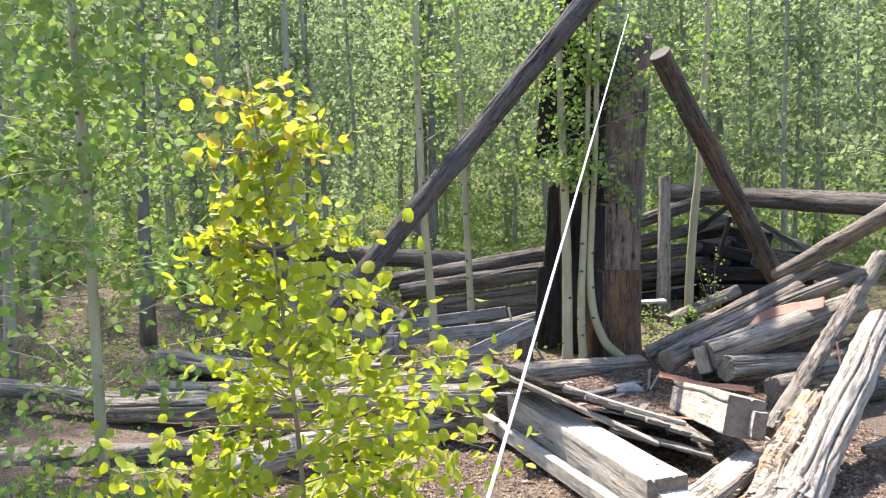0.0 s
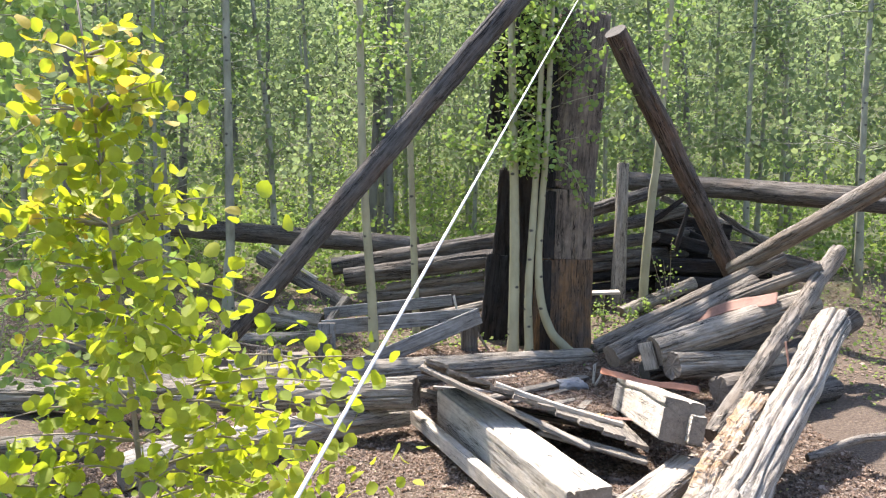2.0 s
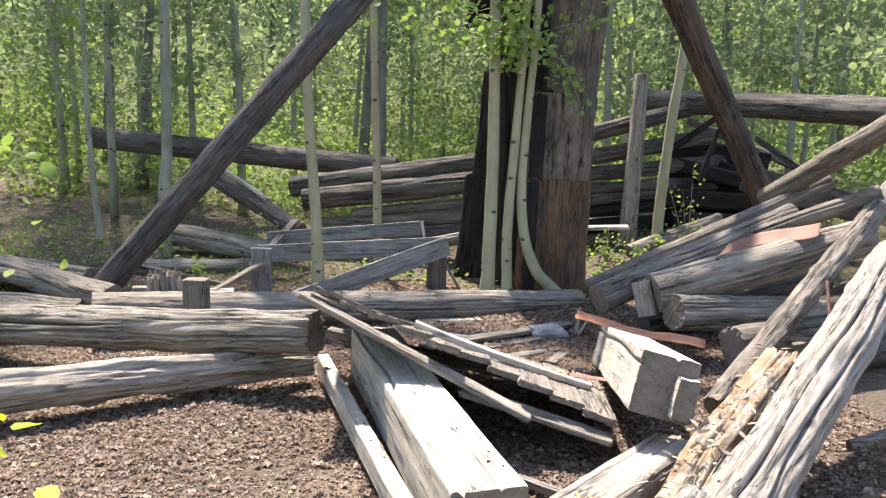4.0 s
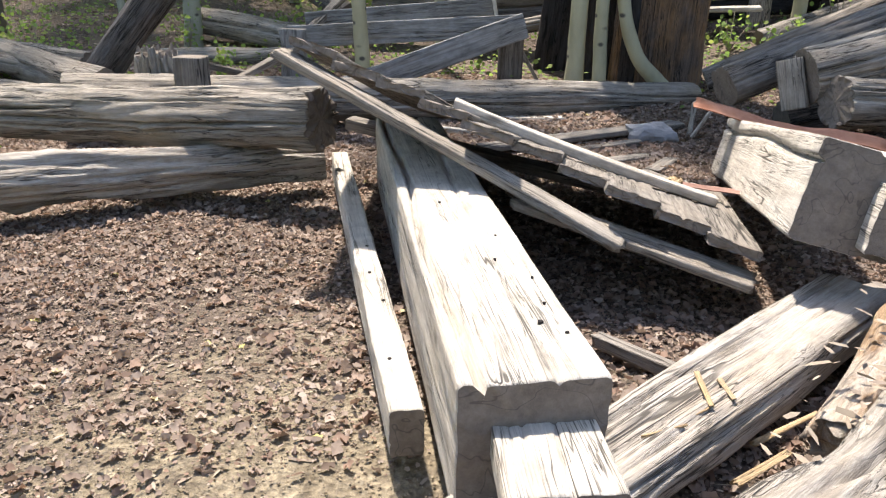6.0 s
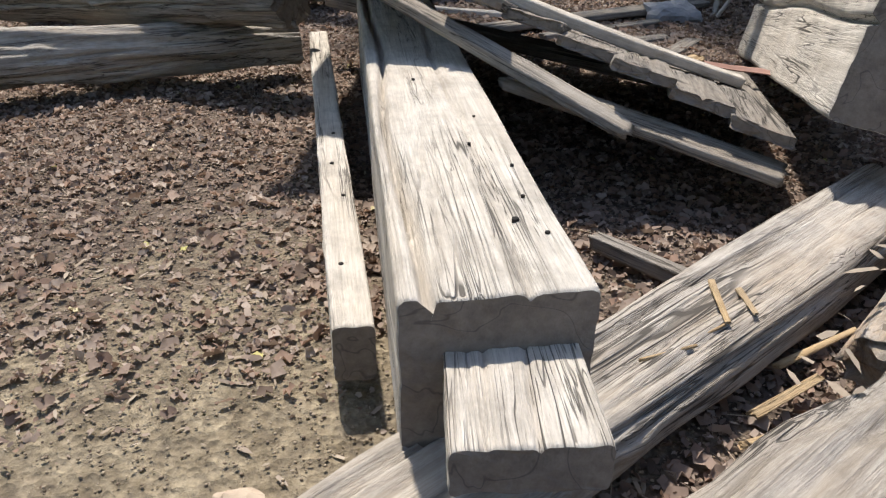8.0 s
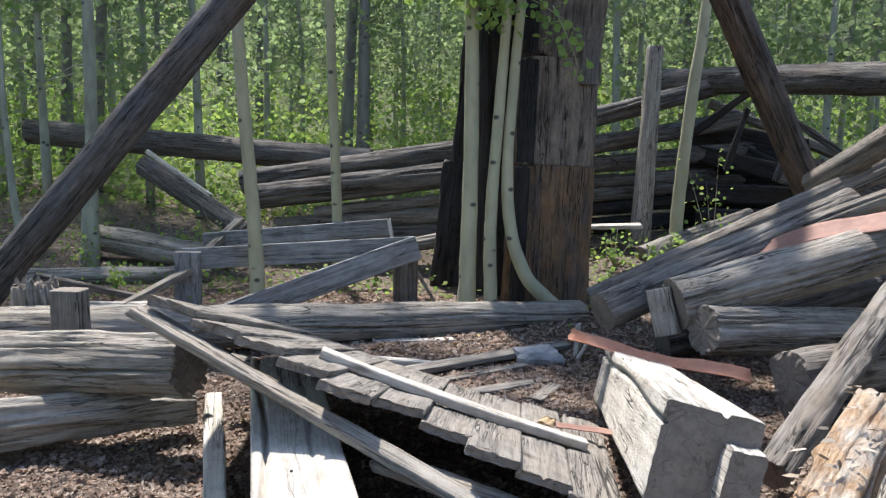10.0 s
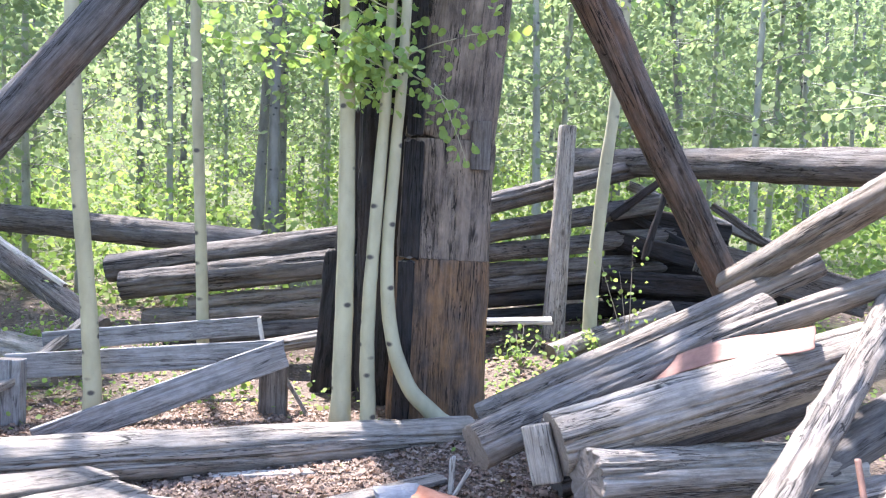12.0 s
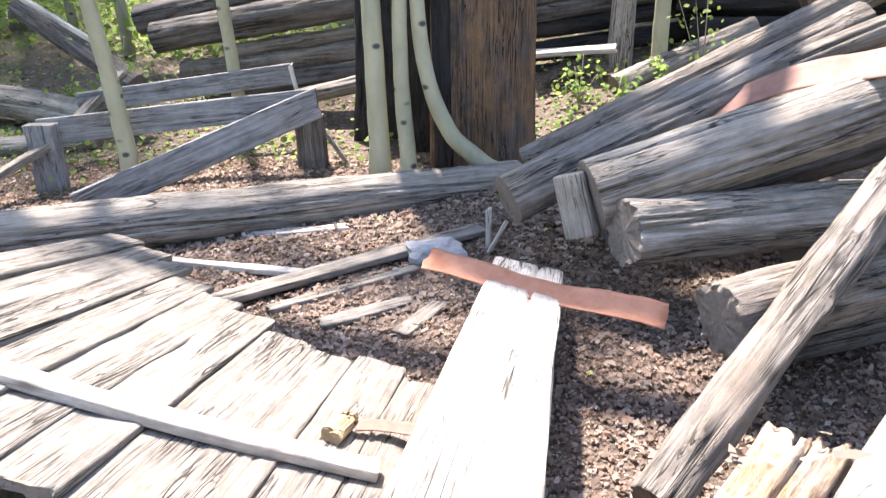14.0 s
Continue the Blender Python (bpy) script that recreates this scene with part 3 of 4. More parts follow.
def second_beam():
    t = empty("squared_timber", (2.62, 6.95, 0.1), "pale squared timber with a stub tenon lying on leaf litter", "timber")
    timber("beam", (2.50, 6.62, 0.505), (2.66, 8.87, 0.13), 0.31, 0.33, LOG_MATS["pale"], parent=t, corner=0.012, cracks=8, depth=0.010, rough=0.004, seed=11, around=120, roll=12, jag=0.005, splits=((0.20, 0.04), (0.40, 0.02)))
    timber("tenon", (2.58, 6.51, 0.47), (2.60, 6.86, 0.42), 0.11, 0.22, LOG_MATS["pale"], parent=t, label="square end tenon", corner=0.008, cracks=3, seed=12, roll=12)


second_beam()


def flat_log():
    timber("flat_log", (1.22, 5.07, 0.055), (2.60, 6.74, 0.125), 0.27, 0.15, LOG_MATS["flat"], "flattened weathered log half sunk in the ground", "log", corner=0.06, cracks=16, depth=0.02, rough=0.014, seed=15, around=110)


flat_log()


# ---- plank panel ----
def plank_panel():
    t = empty("plank_panel", (1.4, 7.4, 0.3), "collapsed grey plank panel lying aslant over the squared timber", "plank panel")
    rnd = random.Random(5)
    near0, near1 = Vector((0.56, 7.05, 0.89)), Vector((2.28, 6.76, 0.24))
    for i in range(10):
        f = (i + 0.5) / 10
        a = near0.lerp(near1, f)
        b = Vector((0.48 + 1.92 * f, 9.42 - 1.42 * f, 0.24 - 0.15 * f))
        d = (b - a).normalized()
        a = a + d * (rnd.uniform(-0.02, 0.05) if i < 4 else rnd.uniform(-0.08, 0.17))
        b = b + d * rnd.uniform(-0.16, 0.08)
        lift = Vector((0, 0, 0.014 * rnd.random()))
        timber("plank", a + lift, b + lift, 0.196, 0.036, LOG_MATS["grey"], parent=t, corner=0.005, cracks=7, depth=0.012, rough=0.004, seed=100 + i, around=48, segs=30, jag=0.025, roll=14 + rnd.uniform(-2, 2))
    # boards under the near edge and the batten on top
    timber("bearer", (0.52, 7.06, 0.84), (1.82, 6.73, 0.27), 0.095, 0.035, LOG_MATS["drift"], parent=t, corner=0.005, cracks=4, rough=0.003, seed=131, around=40, jag=0.04)
    timber("bearer", (1.45, 6.90, 0.36), (2.26, 6.72, 0.17), 0.14, 0.035, LOG_MATS["drift"], parent=t, corner=0.005, cracks=4, rough=0.003, seed=132, around=40, jag=0.04)
    timber("bearer", (0.44, 8.3, 0.32), (2.2, 7.9, 0.08), 0.10, 0.06, LOG_MATS["grey"], parent=t, corner=0.005, cracks=3, rough=0.003, seed=133, around=40)
    timber("batten", (1.14, 7.40, 0.615), (2.25, 7.46, 0.235), 0.075, 0.04, LOG_MATS["pale"], parent=t, corner=0.008, cracks=3, depth=0.008, rough=0.003, seed=134, around=40, bend=(0.0, -0.015))
    return t


plank_panel()

# ---- logs beside the clearing ----
log((-3.7, 8.60, 0.20), (0.46, 7.72, 0.45), 0.15, "drift", "deeply cracked weathered log lying on another log", cracks=26, depth=0.06, rough=0.022, seed=21, around=140, jag=0.04, splits=((0.85, 0.07), (0.02, 0.06), (0.12, 0.05), (0.93, 0.05)))
log((-1.75, 6.62, 0.13), (0.36, 8.02, 0.16), 0.15, "flat", "crooked pale log with a hollow underside", r1=0.085, bend=(0.03, 0.05), cracks=8, depth=0.03, rough=0.03, seed=22, around=90, sway=0.05)
log((-1.6, 8.82, 0.28), (2.64, 10.92, 0.08), 0.165, "drift", "long straight weathered log across the clearing", r1=0.14, cracks=14, depth=0.03, rough=0.012, seed=23, around=110, splits=((0.98, 0.06), (0.2, 0.02)))
log((-5.3, 8.9, 0.45), (-2.7, 8.5, 0.20), 0.10, "grey", "grey fallen log among low leaves", cracks=9, depth=0.03, rough=0.015, seed=24)
log((-5.2, 7.0, 0.12), (-2.2, 7.35, 0.10), 0.11, "grey", "low grey log sunk in leaf litter", cracks=9, depth=0.03, rough=0.015, seed=25)
log((-3.6, 10.6, 0.35), (-1.75, 9.55, 0.22), 0.14, "grey", "old grey log with flaking surface", cracks=12, depth=0.03, rough=0.02, seed=26)
log((-2.7, 9.3, 0.16), (-1.3, 8.9, 0.16), 0.12, "grey", "old grey log lying in a row of fallen logs", cracks=12, depth=0.03, rough=0.02, seed=27)
# heap at the end of the clearing
log((2.97, 9.07, 0.55), (4.89, 9.56, 1.01), 0.165, "drift", "split weathered log resting on a heap of logs", cracks=7, depth=0.03, rough=0.010, seed=31, around=110, splits=((0.13, 0.06), (0.30, 0.03)))
log((3.10, 8.86, 0.44), (4.76, 9.64, 0.30), 0.145, "drift", "rough-ended weathered log in a heap", cracks=20, depth=0.035, rough=0.016, seed=32, around=100, jag=0.025)
# lowest log in the dark wood, with the heap's shade put into its colour
log((3.50, 8.45, 0.13), (4.9, 9.05, 0.15), 0.13, "dark", "log under a log heap, coloured dark for the shade there", cracks=9, depth=0.03, rough=0.012, seed=49)
log((3.36, 8.20, 0.35), (4.5, 8.75, 0.40), 0.135, "heap", "short grey log lying under a log heap", cracks=14, depth=0.03, rough=0.014, seed=33, around=80, jag=0.025)
log((2.59, 9.41, 0.42), (4.55, 10.32, 1.11), 0.13, "heap", "grey log running up a heap of logs", cracks=14, depth=0.035, rough=0.014, seed=34, around=90)
log((2.69, 10.70, 0.27), (4.99, 10.55, 1.44), 0.10, "heap", "slender grey pole along the top of a log heap", r1=0.09, cracks=10, depth=0.025, rough=0.012, seed=35, around=64)
log((3.6, 10.2, 0.70), (5.05, 9.7, 1.40), 0.085, "heap", "dark grey pole on a log heap", r1=0.075, cracks=8, depth=0.02, rough=0.01, seed=36)
log((4.53, 11.0, 1.24), (5.26, 7.75, 2.67), 0.105, "heap", "weathered pole leaning up over a log heap", cracks=8, depth=0.02, rough=0.008, seed=37, around=64)
log((3.03, 7.46, 0.14), (5.48, 10.18, 1.52), 0.075, "heap", "knotty silver-grey pole leaning on a log heap", r1=0.105, cracks=12, depth=0.025, rough=0.022, seed=38, around=72)
# deep logs in the dark wood too, their shade painted in
log((4.0, 9.3, 0.12), (5.6, 10.0, 0.75), 0.14, "dark", "log deep in a heap, its colour darkened for shade", cracks=9, depth=0.03, rough=0.012, seed=42)
log((3.1, 9.9, 0.12), (4.9, 10.3, 0.55), 0.14, "dark", "log deep in a heap, its colour darkened for shade", cracks=9, depth=0.03, rough=0.012, seed=43)
log((3.55, 6.9, 0.22), (5.2, 6.95, 0.38), 0.035, "grey", "thin grey branch lying beside the leaning log", r1=0.03, cracks=2, depth=0.004, rough=0.006, seed=44, around=20, sway=0.12)
timber("log_end_block", (2.88, 9.10, 0.64), (2.94, 9.04, 0.36), 0.15, 0.10, LOG_MATS["drift"], "notched stub of a squared log", "log", corner=0.02, cracks=4, seed=41, roll=20)
timber("upright_splinter", (2.46, 9.70, 0.0), (2.575, 9.70, 0.20), 0.04, 0.02, LOG_MATS["pale"], "slanting pale splinter beside rusty iron", "splinter", corner=0.004, cracks=2, depth=0.003, rough=0.003, seed=84, around=20, segs=8, jag=0.03)


def split_log():
    t = empty("split_log", (2.38, 5.5, 0.0), "large split log leaning on a heap, one flank rotten orange", "log")
    timber("stem", (2.50, 5.72, 0.06), (4.42, 8.15, 1.0), 0.30, 0.32, LOG_MATS["silver"], parent=t, cracks=16, depth=0.05, rough=0.022, seed=39, around=110, flare=0.35, taper=1.0, splits=((0.28, 0.06), (0.40, 0.04)))
    timber("rotten_flank", (2.32, 5.88, 0.09), (3.28, 7.16, 0.54), 0.19, 0.14, (ROTTEN, ROTTEN), parent=t, label="crumbling orange rotten wood", corner=0.05, cracks=16, depth=0.03, rough=0.022, seed=40, around=120, sway=0.05, jag=0.08, segs=90)
    timber("root", (1.90, 5.14, 0.08), (2.52, 5.84, 0.13), 0.33, 0.28, LOG_MATS["silver"], parent=t, label="gnarled root swell", corner=0.08, cracks=30, depth=0.05, rough=0.035, seed=46, around=150, sway=0.06)
    rng = np.random.default_rng(8)
    k = rng.random(170)
    pl = np.stack([2.2 + 1.0 * k + rng.normal(0, 0.07, 170), 5.68 + 1.32 * k + rng.normal(0, 0.06, 170), 0.16 + 0.52 * k + rng.normal(0, 0.025, 170)], 1)
    ob = new("splinter_scatter", cloud("splinter_scatter", SLIVER, pl, rng.uniform(0.02, 0.075, 170), CHIP, rng, 0.1, 0.6))
    ob.parent, ob.location = t, -t.location
    tagged(ob, "loose orange splinters", kind="stuff")
    timber("nail", (3.71, 7.50, 0.68), (3.74, 7.66, 0.92), 0.022, 0.022, (IRON, IRON), parent=t, label="rusty iron spike", cracks=0, rough=0.001, seed=47, around=12, segs=6)


split_log()

# ---- poles and the tall charred post ----
log((-2.27, 9.98, 0.0), (2.20, 10.30, 5.2), 0.135, "prop", "blackened pole propped slanting against a tall charred post", r1=0.13, cracks=10, depth=0.03, rough=0.012, seed=51, around=72)
log((4.80, 11.69, 1.12), (2.74, 10.12, 4.12), 0.135, "bare", "blackened pole with orange bare patches leaning on a charred post", r1=0.13, cracks=8, depth=0.025, rough=0.012, seed=52, around=72)


def charred_post():
    t = empty("charred_post", (2.36, 11.4, 0.0), "tall charred and clad wooden post with a brown weathered face", "post")
    timber("lower_casing", (2.36, 11.5, 0.0), (2.40, 11.5, 1.36), 0.78, 0.70, (BROWN, END_DARK), parent=t, corner=0.22, cracks=18, depth=0.025, rough=0.014, seed=61, around=120, taper=0.95, roll=0)
    timber("middle_casing", (2.40, 11.5, 1.355), (2.43, 11.5, 2.28), 0.715, 0.655, (SMOKED, END_DARK), parent=t, corner=0.22, cracks=22, depth=0.03, rough=0.018, seed=62, around=120)
    timber("upper_casing", (2.43, 11.5, 2.27), (2.66, 11.55, 4.6), 0.70, 0.64, (SMOKED, END_DARK), parent=t, corner=0.22, cracks=22, depth=0.03, rough=0.018, seed=63, around=120, taper=0.95, jag=0.12)
    timber("core_trunk", (1.98, 11.85, 0.05), (1.98, 11.45, 5.7), 0.56, 0.46, (CHAR, END_DARK), parent=t, label="charred black heart trunk", corner=0.15, cracks=16, depth=0.04, rough=0.035, seed=65, around=90, jag=0.1)
    timber("side_slab", (1.50, 12.0, 0.1), (1.62, 12.0, 1.35), 0.46, 0.12, (CHAR, END_DARK), parent=t, label="charred black slab", corner=0.03, cracks=10, depth=0.02, rough=0.02, seed=64, jag=0.08)
    timber("side_slab", (1.66, 12.0, 1.2), (1.72, 12.0, 2.55), 0.40, 0.10, (CHAR, END_DARK), parent=t, label="charred black slab", corner=0.03, cracks=10, depth=0.02, rough=0.02, seed=66, jag=0.12, taper=0.8)
    timber("side_slab", (1.50, 11.7, 3.0), (1.62, 11.6, 4.4), 0.34, 0.12, (CHAR, END_DARK), parent=t, label="charred black slab", corner=0.04, cracks=10, depth=0.02, rough=0.03, seed=67, jag=0.12, taper=0.9)
    for x, z0, z1, w in ((2.10, 0.05, 1.34, 0.13), (2.14, 1.37, 2.26, 0.15), (2.16, 2.3, 3.9, 0.13)):
        timber("charred_board", (x, 11.17, z0), (x + 0.02, 11.17, z1), w, 0.045, (CHAR, END_DARK), parent=t, label="charred black board", corner=0.008, cracks=6, depth=0.012, rough=0.008, seed=int(z0 * 100) + 7, around=40, jag=0.03)
    timber("seam_batten", (2.66, 11.155, 2.05), (2.67, 11.155, 2.42), 0.15, 0.03, (DARK, END_DARK), parent=t, corner=0.006, cracks=3, depth=0.006, rough=0.004, seed=68, around=32)


charred_post()

# ---- fallen log wall behind ----
for k, (p0, p1, r, kind) in enumerate([
        ((-4.7, 15.3, 1.66), (0.35, 14.25, 1.32), 0.17, "dark"),
        ((-0.95, 13.1, 1.08), (1.75, 13.1, 1.50), 0.135, "dark"),
        ((-0.75, 12.95, 0.93), (1.75, 12.95, 1.26), 0.145, "dark"),
        ((-0.1, 13.0, 0.76), (1.75, 13.0, 0.99), 0.07, "heap"),
        ((-0.55, 13.0, 0.60), (1.75, 13.0, 0.80), 0.095, "heap"),
        ((-0.3, 12.9, 0.42), (1.75, 12.9, 0.62), 0.10, "dark"),
        ((0.4, 12.45, 0.36), (1.75, 12.55, 0.62), 0.075, "grey"),
        ((2.5, 13.5, 1.74), (4.9, 14.4, 2.40), 0.115, "dark"),
        ((2.5, 13.5, 1.47), (4.9, 14.3, 1.92), 0.11, "dark"),
        ((2.5, 13.5, 1.27), (5.2, 14.4, 1.58), 0.10, "dark"),
        ((2.5, 13.5, 1.10), (4.6, 14.2, 1.25), 0.08, "dark"),
        ((2.5, 13.5, 0.93), (5.2, 14.4, 1.20), 0.09, "dark"),
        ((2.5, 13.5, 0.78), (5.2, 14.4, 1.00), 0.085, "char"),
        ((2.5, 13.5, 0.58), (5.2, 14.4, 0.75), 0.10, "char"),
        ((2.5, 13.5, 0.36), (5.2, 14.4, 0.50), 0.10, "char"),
        ((3.45, 12.55, 0.42), (4.75, 13.2, 0.80), 0.10, "grey"),
        ((4.11, 15.27, 2.46), (7.1, 9.2, 2.02), 0.165, "dark")]):
    log(p0, p1, r, kind, "old darkened log of a fallen log wall", cracks=12, depth=0.03, rough=0.014, seed=200 + k, around=56, group="logs of the fallen wall")
timber("upright_post", (3.57, 13.31, 0.30), (3.73, 13.72, 2.71), 0.23, 0.20, LOG_MATS["drift"], "upright grey weathered post of a fallen log wall", "post", corner=0.08, cracks=10, depth=0.03, rough=0.014, seed=220, taper=0.8)
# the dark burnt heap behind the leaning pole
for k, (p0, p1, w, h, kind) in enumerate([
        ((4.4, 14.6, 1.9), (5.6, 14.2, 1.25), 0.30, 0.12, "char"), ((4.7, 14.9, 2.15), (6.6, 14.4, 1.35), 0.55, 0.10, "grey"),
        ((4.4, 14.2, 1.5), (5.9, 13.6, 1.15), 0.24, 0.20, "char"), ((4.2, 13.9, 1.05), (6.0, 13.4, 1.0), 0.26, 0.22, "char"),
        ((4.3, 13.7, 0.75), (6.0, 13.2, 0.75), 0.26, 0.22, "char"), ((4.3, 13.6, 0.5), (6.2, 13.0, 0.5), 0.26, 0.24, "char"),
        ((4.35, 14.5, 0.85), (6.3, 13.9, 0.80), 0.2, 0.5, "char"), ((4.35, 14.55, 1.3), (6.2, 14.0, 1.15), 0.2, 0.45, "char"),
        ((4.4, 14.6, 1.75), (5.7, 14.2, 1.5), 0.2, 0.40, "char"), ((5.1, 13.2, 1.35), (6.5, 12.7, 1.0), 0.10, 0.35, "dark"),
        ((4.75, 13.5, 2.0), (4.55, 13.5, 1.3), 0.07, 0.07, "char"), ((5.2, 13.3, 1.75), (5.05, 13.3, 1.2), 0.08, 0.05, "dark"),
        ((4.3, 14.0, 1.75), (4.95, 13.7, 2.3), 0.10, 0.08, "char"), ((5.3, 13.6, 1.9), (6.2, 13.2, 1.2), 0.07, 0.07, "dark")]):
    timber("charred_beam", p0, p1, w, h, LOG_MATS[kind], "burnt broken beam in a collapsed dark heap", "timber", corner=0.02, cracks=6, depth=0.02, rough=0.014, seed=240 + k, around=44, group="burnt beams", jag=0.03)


# ---- broken board trestle ----
def trestle():
    t = empty("board_trestle", (0.2, 10.9, 0.1), "broken grey board trestle standing behind a long log", "trestle")
    timber("rail", (-0.84, 11.0, 0.48), (1.19, 11.23, 0.61), 0.19, 0.04, LOG_MATS["board"], parent=t, corner=0.005, cracks=4, depth=0.008, rough=0.003, seed=71, roll=90)
    timber("brace", (-0.34, 10.46, 0.07), (1.23, 11.05, 0.63), 0.21, 0.035, LOG_MATS["board"], parent=t, corner=0.005, cracks=4, depth=0.008, rough=0.003, seed=72, roll=90)
    timber("back_rail", (-0.90, 11.69, 0.56), (0.88, 11.82, 0.73), 0.16, 0.04, LOG_MATS["board"], parent=t, corner=0.005, cracks=4, depth=0.008, rough=0.003, seed=73, roll=90)
    for x, y in ((-0.76, 11.0), (1.10, 11.28)):
        timber("leg", (x, y - 0.10 * (x < 0), 0.0), (x, y - 0.10 * (x < 0), 0.5 + 0.06 * (x < 0)), 0.22, 0.10, LOG_MATS["board" if x < 0 else "dark"], parent=t, corner=0.008, cracks=6, depth=0.012, rough=0.004, seed=74)


trestle()


# ---- rust, rope, stone ----
def bent_sheet(name, p0, p1, width, mat, label, seed, wave=0.03, thick=0.004, tilt=0.0):
    bm = bmesh.new()
    L = (Vector(p1) - Vector(p0)).length
    rnd = random.Random(seed)
    n, w = 28, 8
    top = []
    for i in range(n + 1):
        s = i / n
        k = width * (1 + 0.12 * noise.noise(Vector((s * 5, seed, 0))))
        row = []
        for j in range(w + 1):
            q = j / w - 0.5
            row.append((q * k + 0.02 * math.sin(s * 5), wave * math.sin(s * 6 + seed) + 0.3 * wave * noise.noise(Vector((s * 9, q * 3, seed))) + wave * 0.8 * q * q * 4 * math.sin(s * 3), s * L + rnd.uniform(-1, 1) * 0.004 * (i in (0, n))))
        top.append(row)
    lo = [[bm.verts.new(c) for c in r] for r in top]
    hi = [[bm.verts.new((c[0], c[1] + thick, c[2])) for c in r] for r in top]
    for i in range(n):
        for j in range(w):
            bm.faces.new((lo[i][j], lo[i][j + 1], lo[i + 1][j + 1], lo[i + 1][j])).smooth = True
            bm.faces.new((hi[i][j], hi[i + 1][j], hi[i + 1][j + 1], hi[i][j + 1])).smooth = True
    for i in range(n):
        for j in (0, w):
            bm.faces.new((lo[i][j], lo[i + 1][j], hi[i + 1][j], hi[i][j]))
    for i in (0, n):
        for j in range(w):
            bm.faces.new((lo[i][j], hi[i][j], hi[i][j + 1], lo[i][j + 1]))
    bmesh.ops.recalc_face_normals(bm, faces=bm.faces)
    ob = part(name, bm, mat, None, label)
    ob.matrix_basis = along(p0, p1, tilt)
    return tagged(ob, category="sheet metal")


bent_sheet("rusty_strip", (2.28, 8.52, 0.44), (3.19, 8.29, 0.30), 0.15, RUST, "bent strip of rusty sheet iron across a squared timber", 2, tilt=10)
bent_sheet("rusty_sheet", (3.62, 9.84, 0.76), (4.38, 9.32, 1.11), 0.24, RUST_PALE, "faded rusty iron sheet lying on grey logs", 5, wave=0.016, tilt=25)


def guy_cable():
    bm = bmesh.new()
    a, b = Vector((-0.19, 0.66, 0.84)), Vector((2.41, 10.33, 4.65))
    pts = [a.lerp(b, i / 40) for i in range(41)]
    tube(bm, pts, [0.0058] * 41, 8)
    tagged(part("guy_cable", bm, ROPE, None, "taut white cable from the tall charred post to the ground"), category="cable")


guy_cable()


def stone(loc, size, mat, label, seed, squash=(1, 1, 0.6)):
    bm = bmesh.new()
    bmesh.ops.create_icosphere(bm, subdivisions=3, radius=1.0)
    for v in bm.verts:
        v.co = Vector((round(v.co.x * 2.2) / 2.2 * 0.45 + v.co.x * 0.55, round(v.co.y * 2.2) / 2.2 * 0.45 + v.co.y * 0.55, v.co.z))
        v.co *= 1 + 0.35 * noise.noise(v.co * 1.1 + Vector((seed, 0, 0))) + 0.08 * noise.noise(v.co * 4 + Vector((seed, 0, 0)))
        v.co = Vector((v.co.x * squash[0], v.co.y * squash[1], v.co.z * squash[2])) * size
    ob = part("stone", bm, mat, None, label)
    ob.location = loc
    tagged(ob, category="stone")


stone((2.2, 9.62, 0.06), 0.13, STONE, "flat grey stone among broken boards", 3, (1.3, 0.9, 0.55))
stone((1.15, 5.395, 0.020), 0.040, STONE_TAN, "small tan stone on sandy earth", 8, (1.2, 0.8, 0.6))
stone((1.11, 5.345, 0.015), 0.030, STONE_RED, "small reddish stone on sandy earth", 11, (0.9, 1.2, 0.55))


# ---- broken boards and sticks on the ground ----
for p0, p1, w, h, kind in [
        ((1.10, 8.93, 0.06), (2.42, 9.98, 0.06), 0.13, 0.04, "grey"), ((1.45, 8.95, 0.03), (2.10, 9.45, 0.03), 0.07, 0.03, "grey"),
        ((0.62, 9.58, 0.04), (1.55, 9.36, 0.04), 0.06, 0.035, "pale"), ((1.74, 8.80, 0.03), (2.13, 9.06, 0.03), 0.10, 0.025, "grey"),
        ((2.12, 8.70, 0.03), (2.27, 9.02, 0.03), 0.09, 0.025, "grey"), ((1.0, 9.95, 0.04), (1.6, 10.1, 0.04), 0.09, 0.03, "pale"),
        ((1.74, 6.43, 0.06), (2.03, 6.26, 0.03), 0.045, 0.045, "grey"), ((2.75, 13.0, 0.66), (3.5, 12.9, 0.70), 0.30, 0.05, "pale"),
        ((-0.62, 11.95, 0.75), (-0.95, 11.2, 0.30), 0.10, 0.05, "grey"), ((-1.80, 12.5, 1.42), (-1.10, 12.5, 0.95), 0.06, 0.04, "pale"),
        ((-1.95, 10.6, 0.36), (-1.05, 10.6, 0.20), 0.07, 0.05, "dark"), ((0.90, 11.62, 0.82), (0.96, 11.58, 0.55), 0.035, 0.02, "pale"),
        ((1.16, 11.28, 0.45), (1.38, 11.30, 0.08), 0.04, 0.03, "grey"), ((-1.2, 10.25, 0.12), (-0.7, 10.9, 0.42), 0.09, 0.05, "grey")]:
    timber("broken_board", p0, p1, w, h, LOG_MATS[kind], "broken weathered board lying among fallen logs", "board", corner=0.006, cracks=4, depth=0.008, rough=0.004, seed=int(abs(p0[0]) * 100), around=36, segs=14, jag=0.03, group="broken boards")
timber("log_stub", (-0.80, 9.02, 0.26), (-0.80, 9.02, 0.55), 0.19, 0.16, LOG_MATS["grey"], "short squared stub standing on a grey log", "block", corner=0.02, cracks=5, depth=0.01, rough=0.006, seed=81)
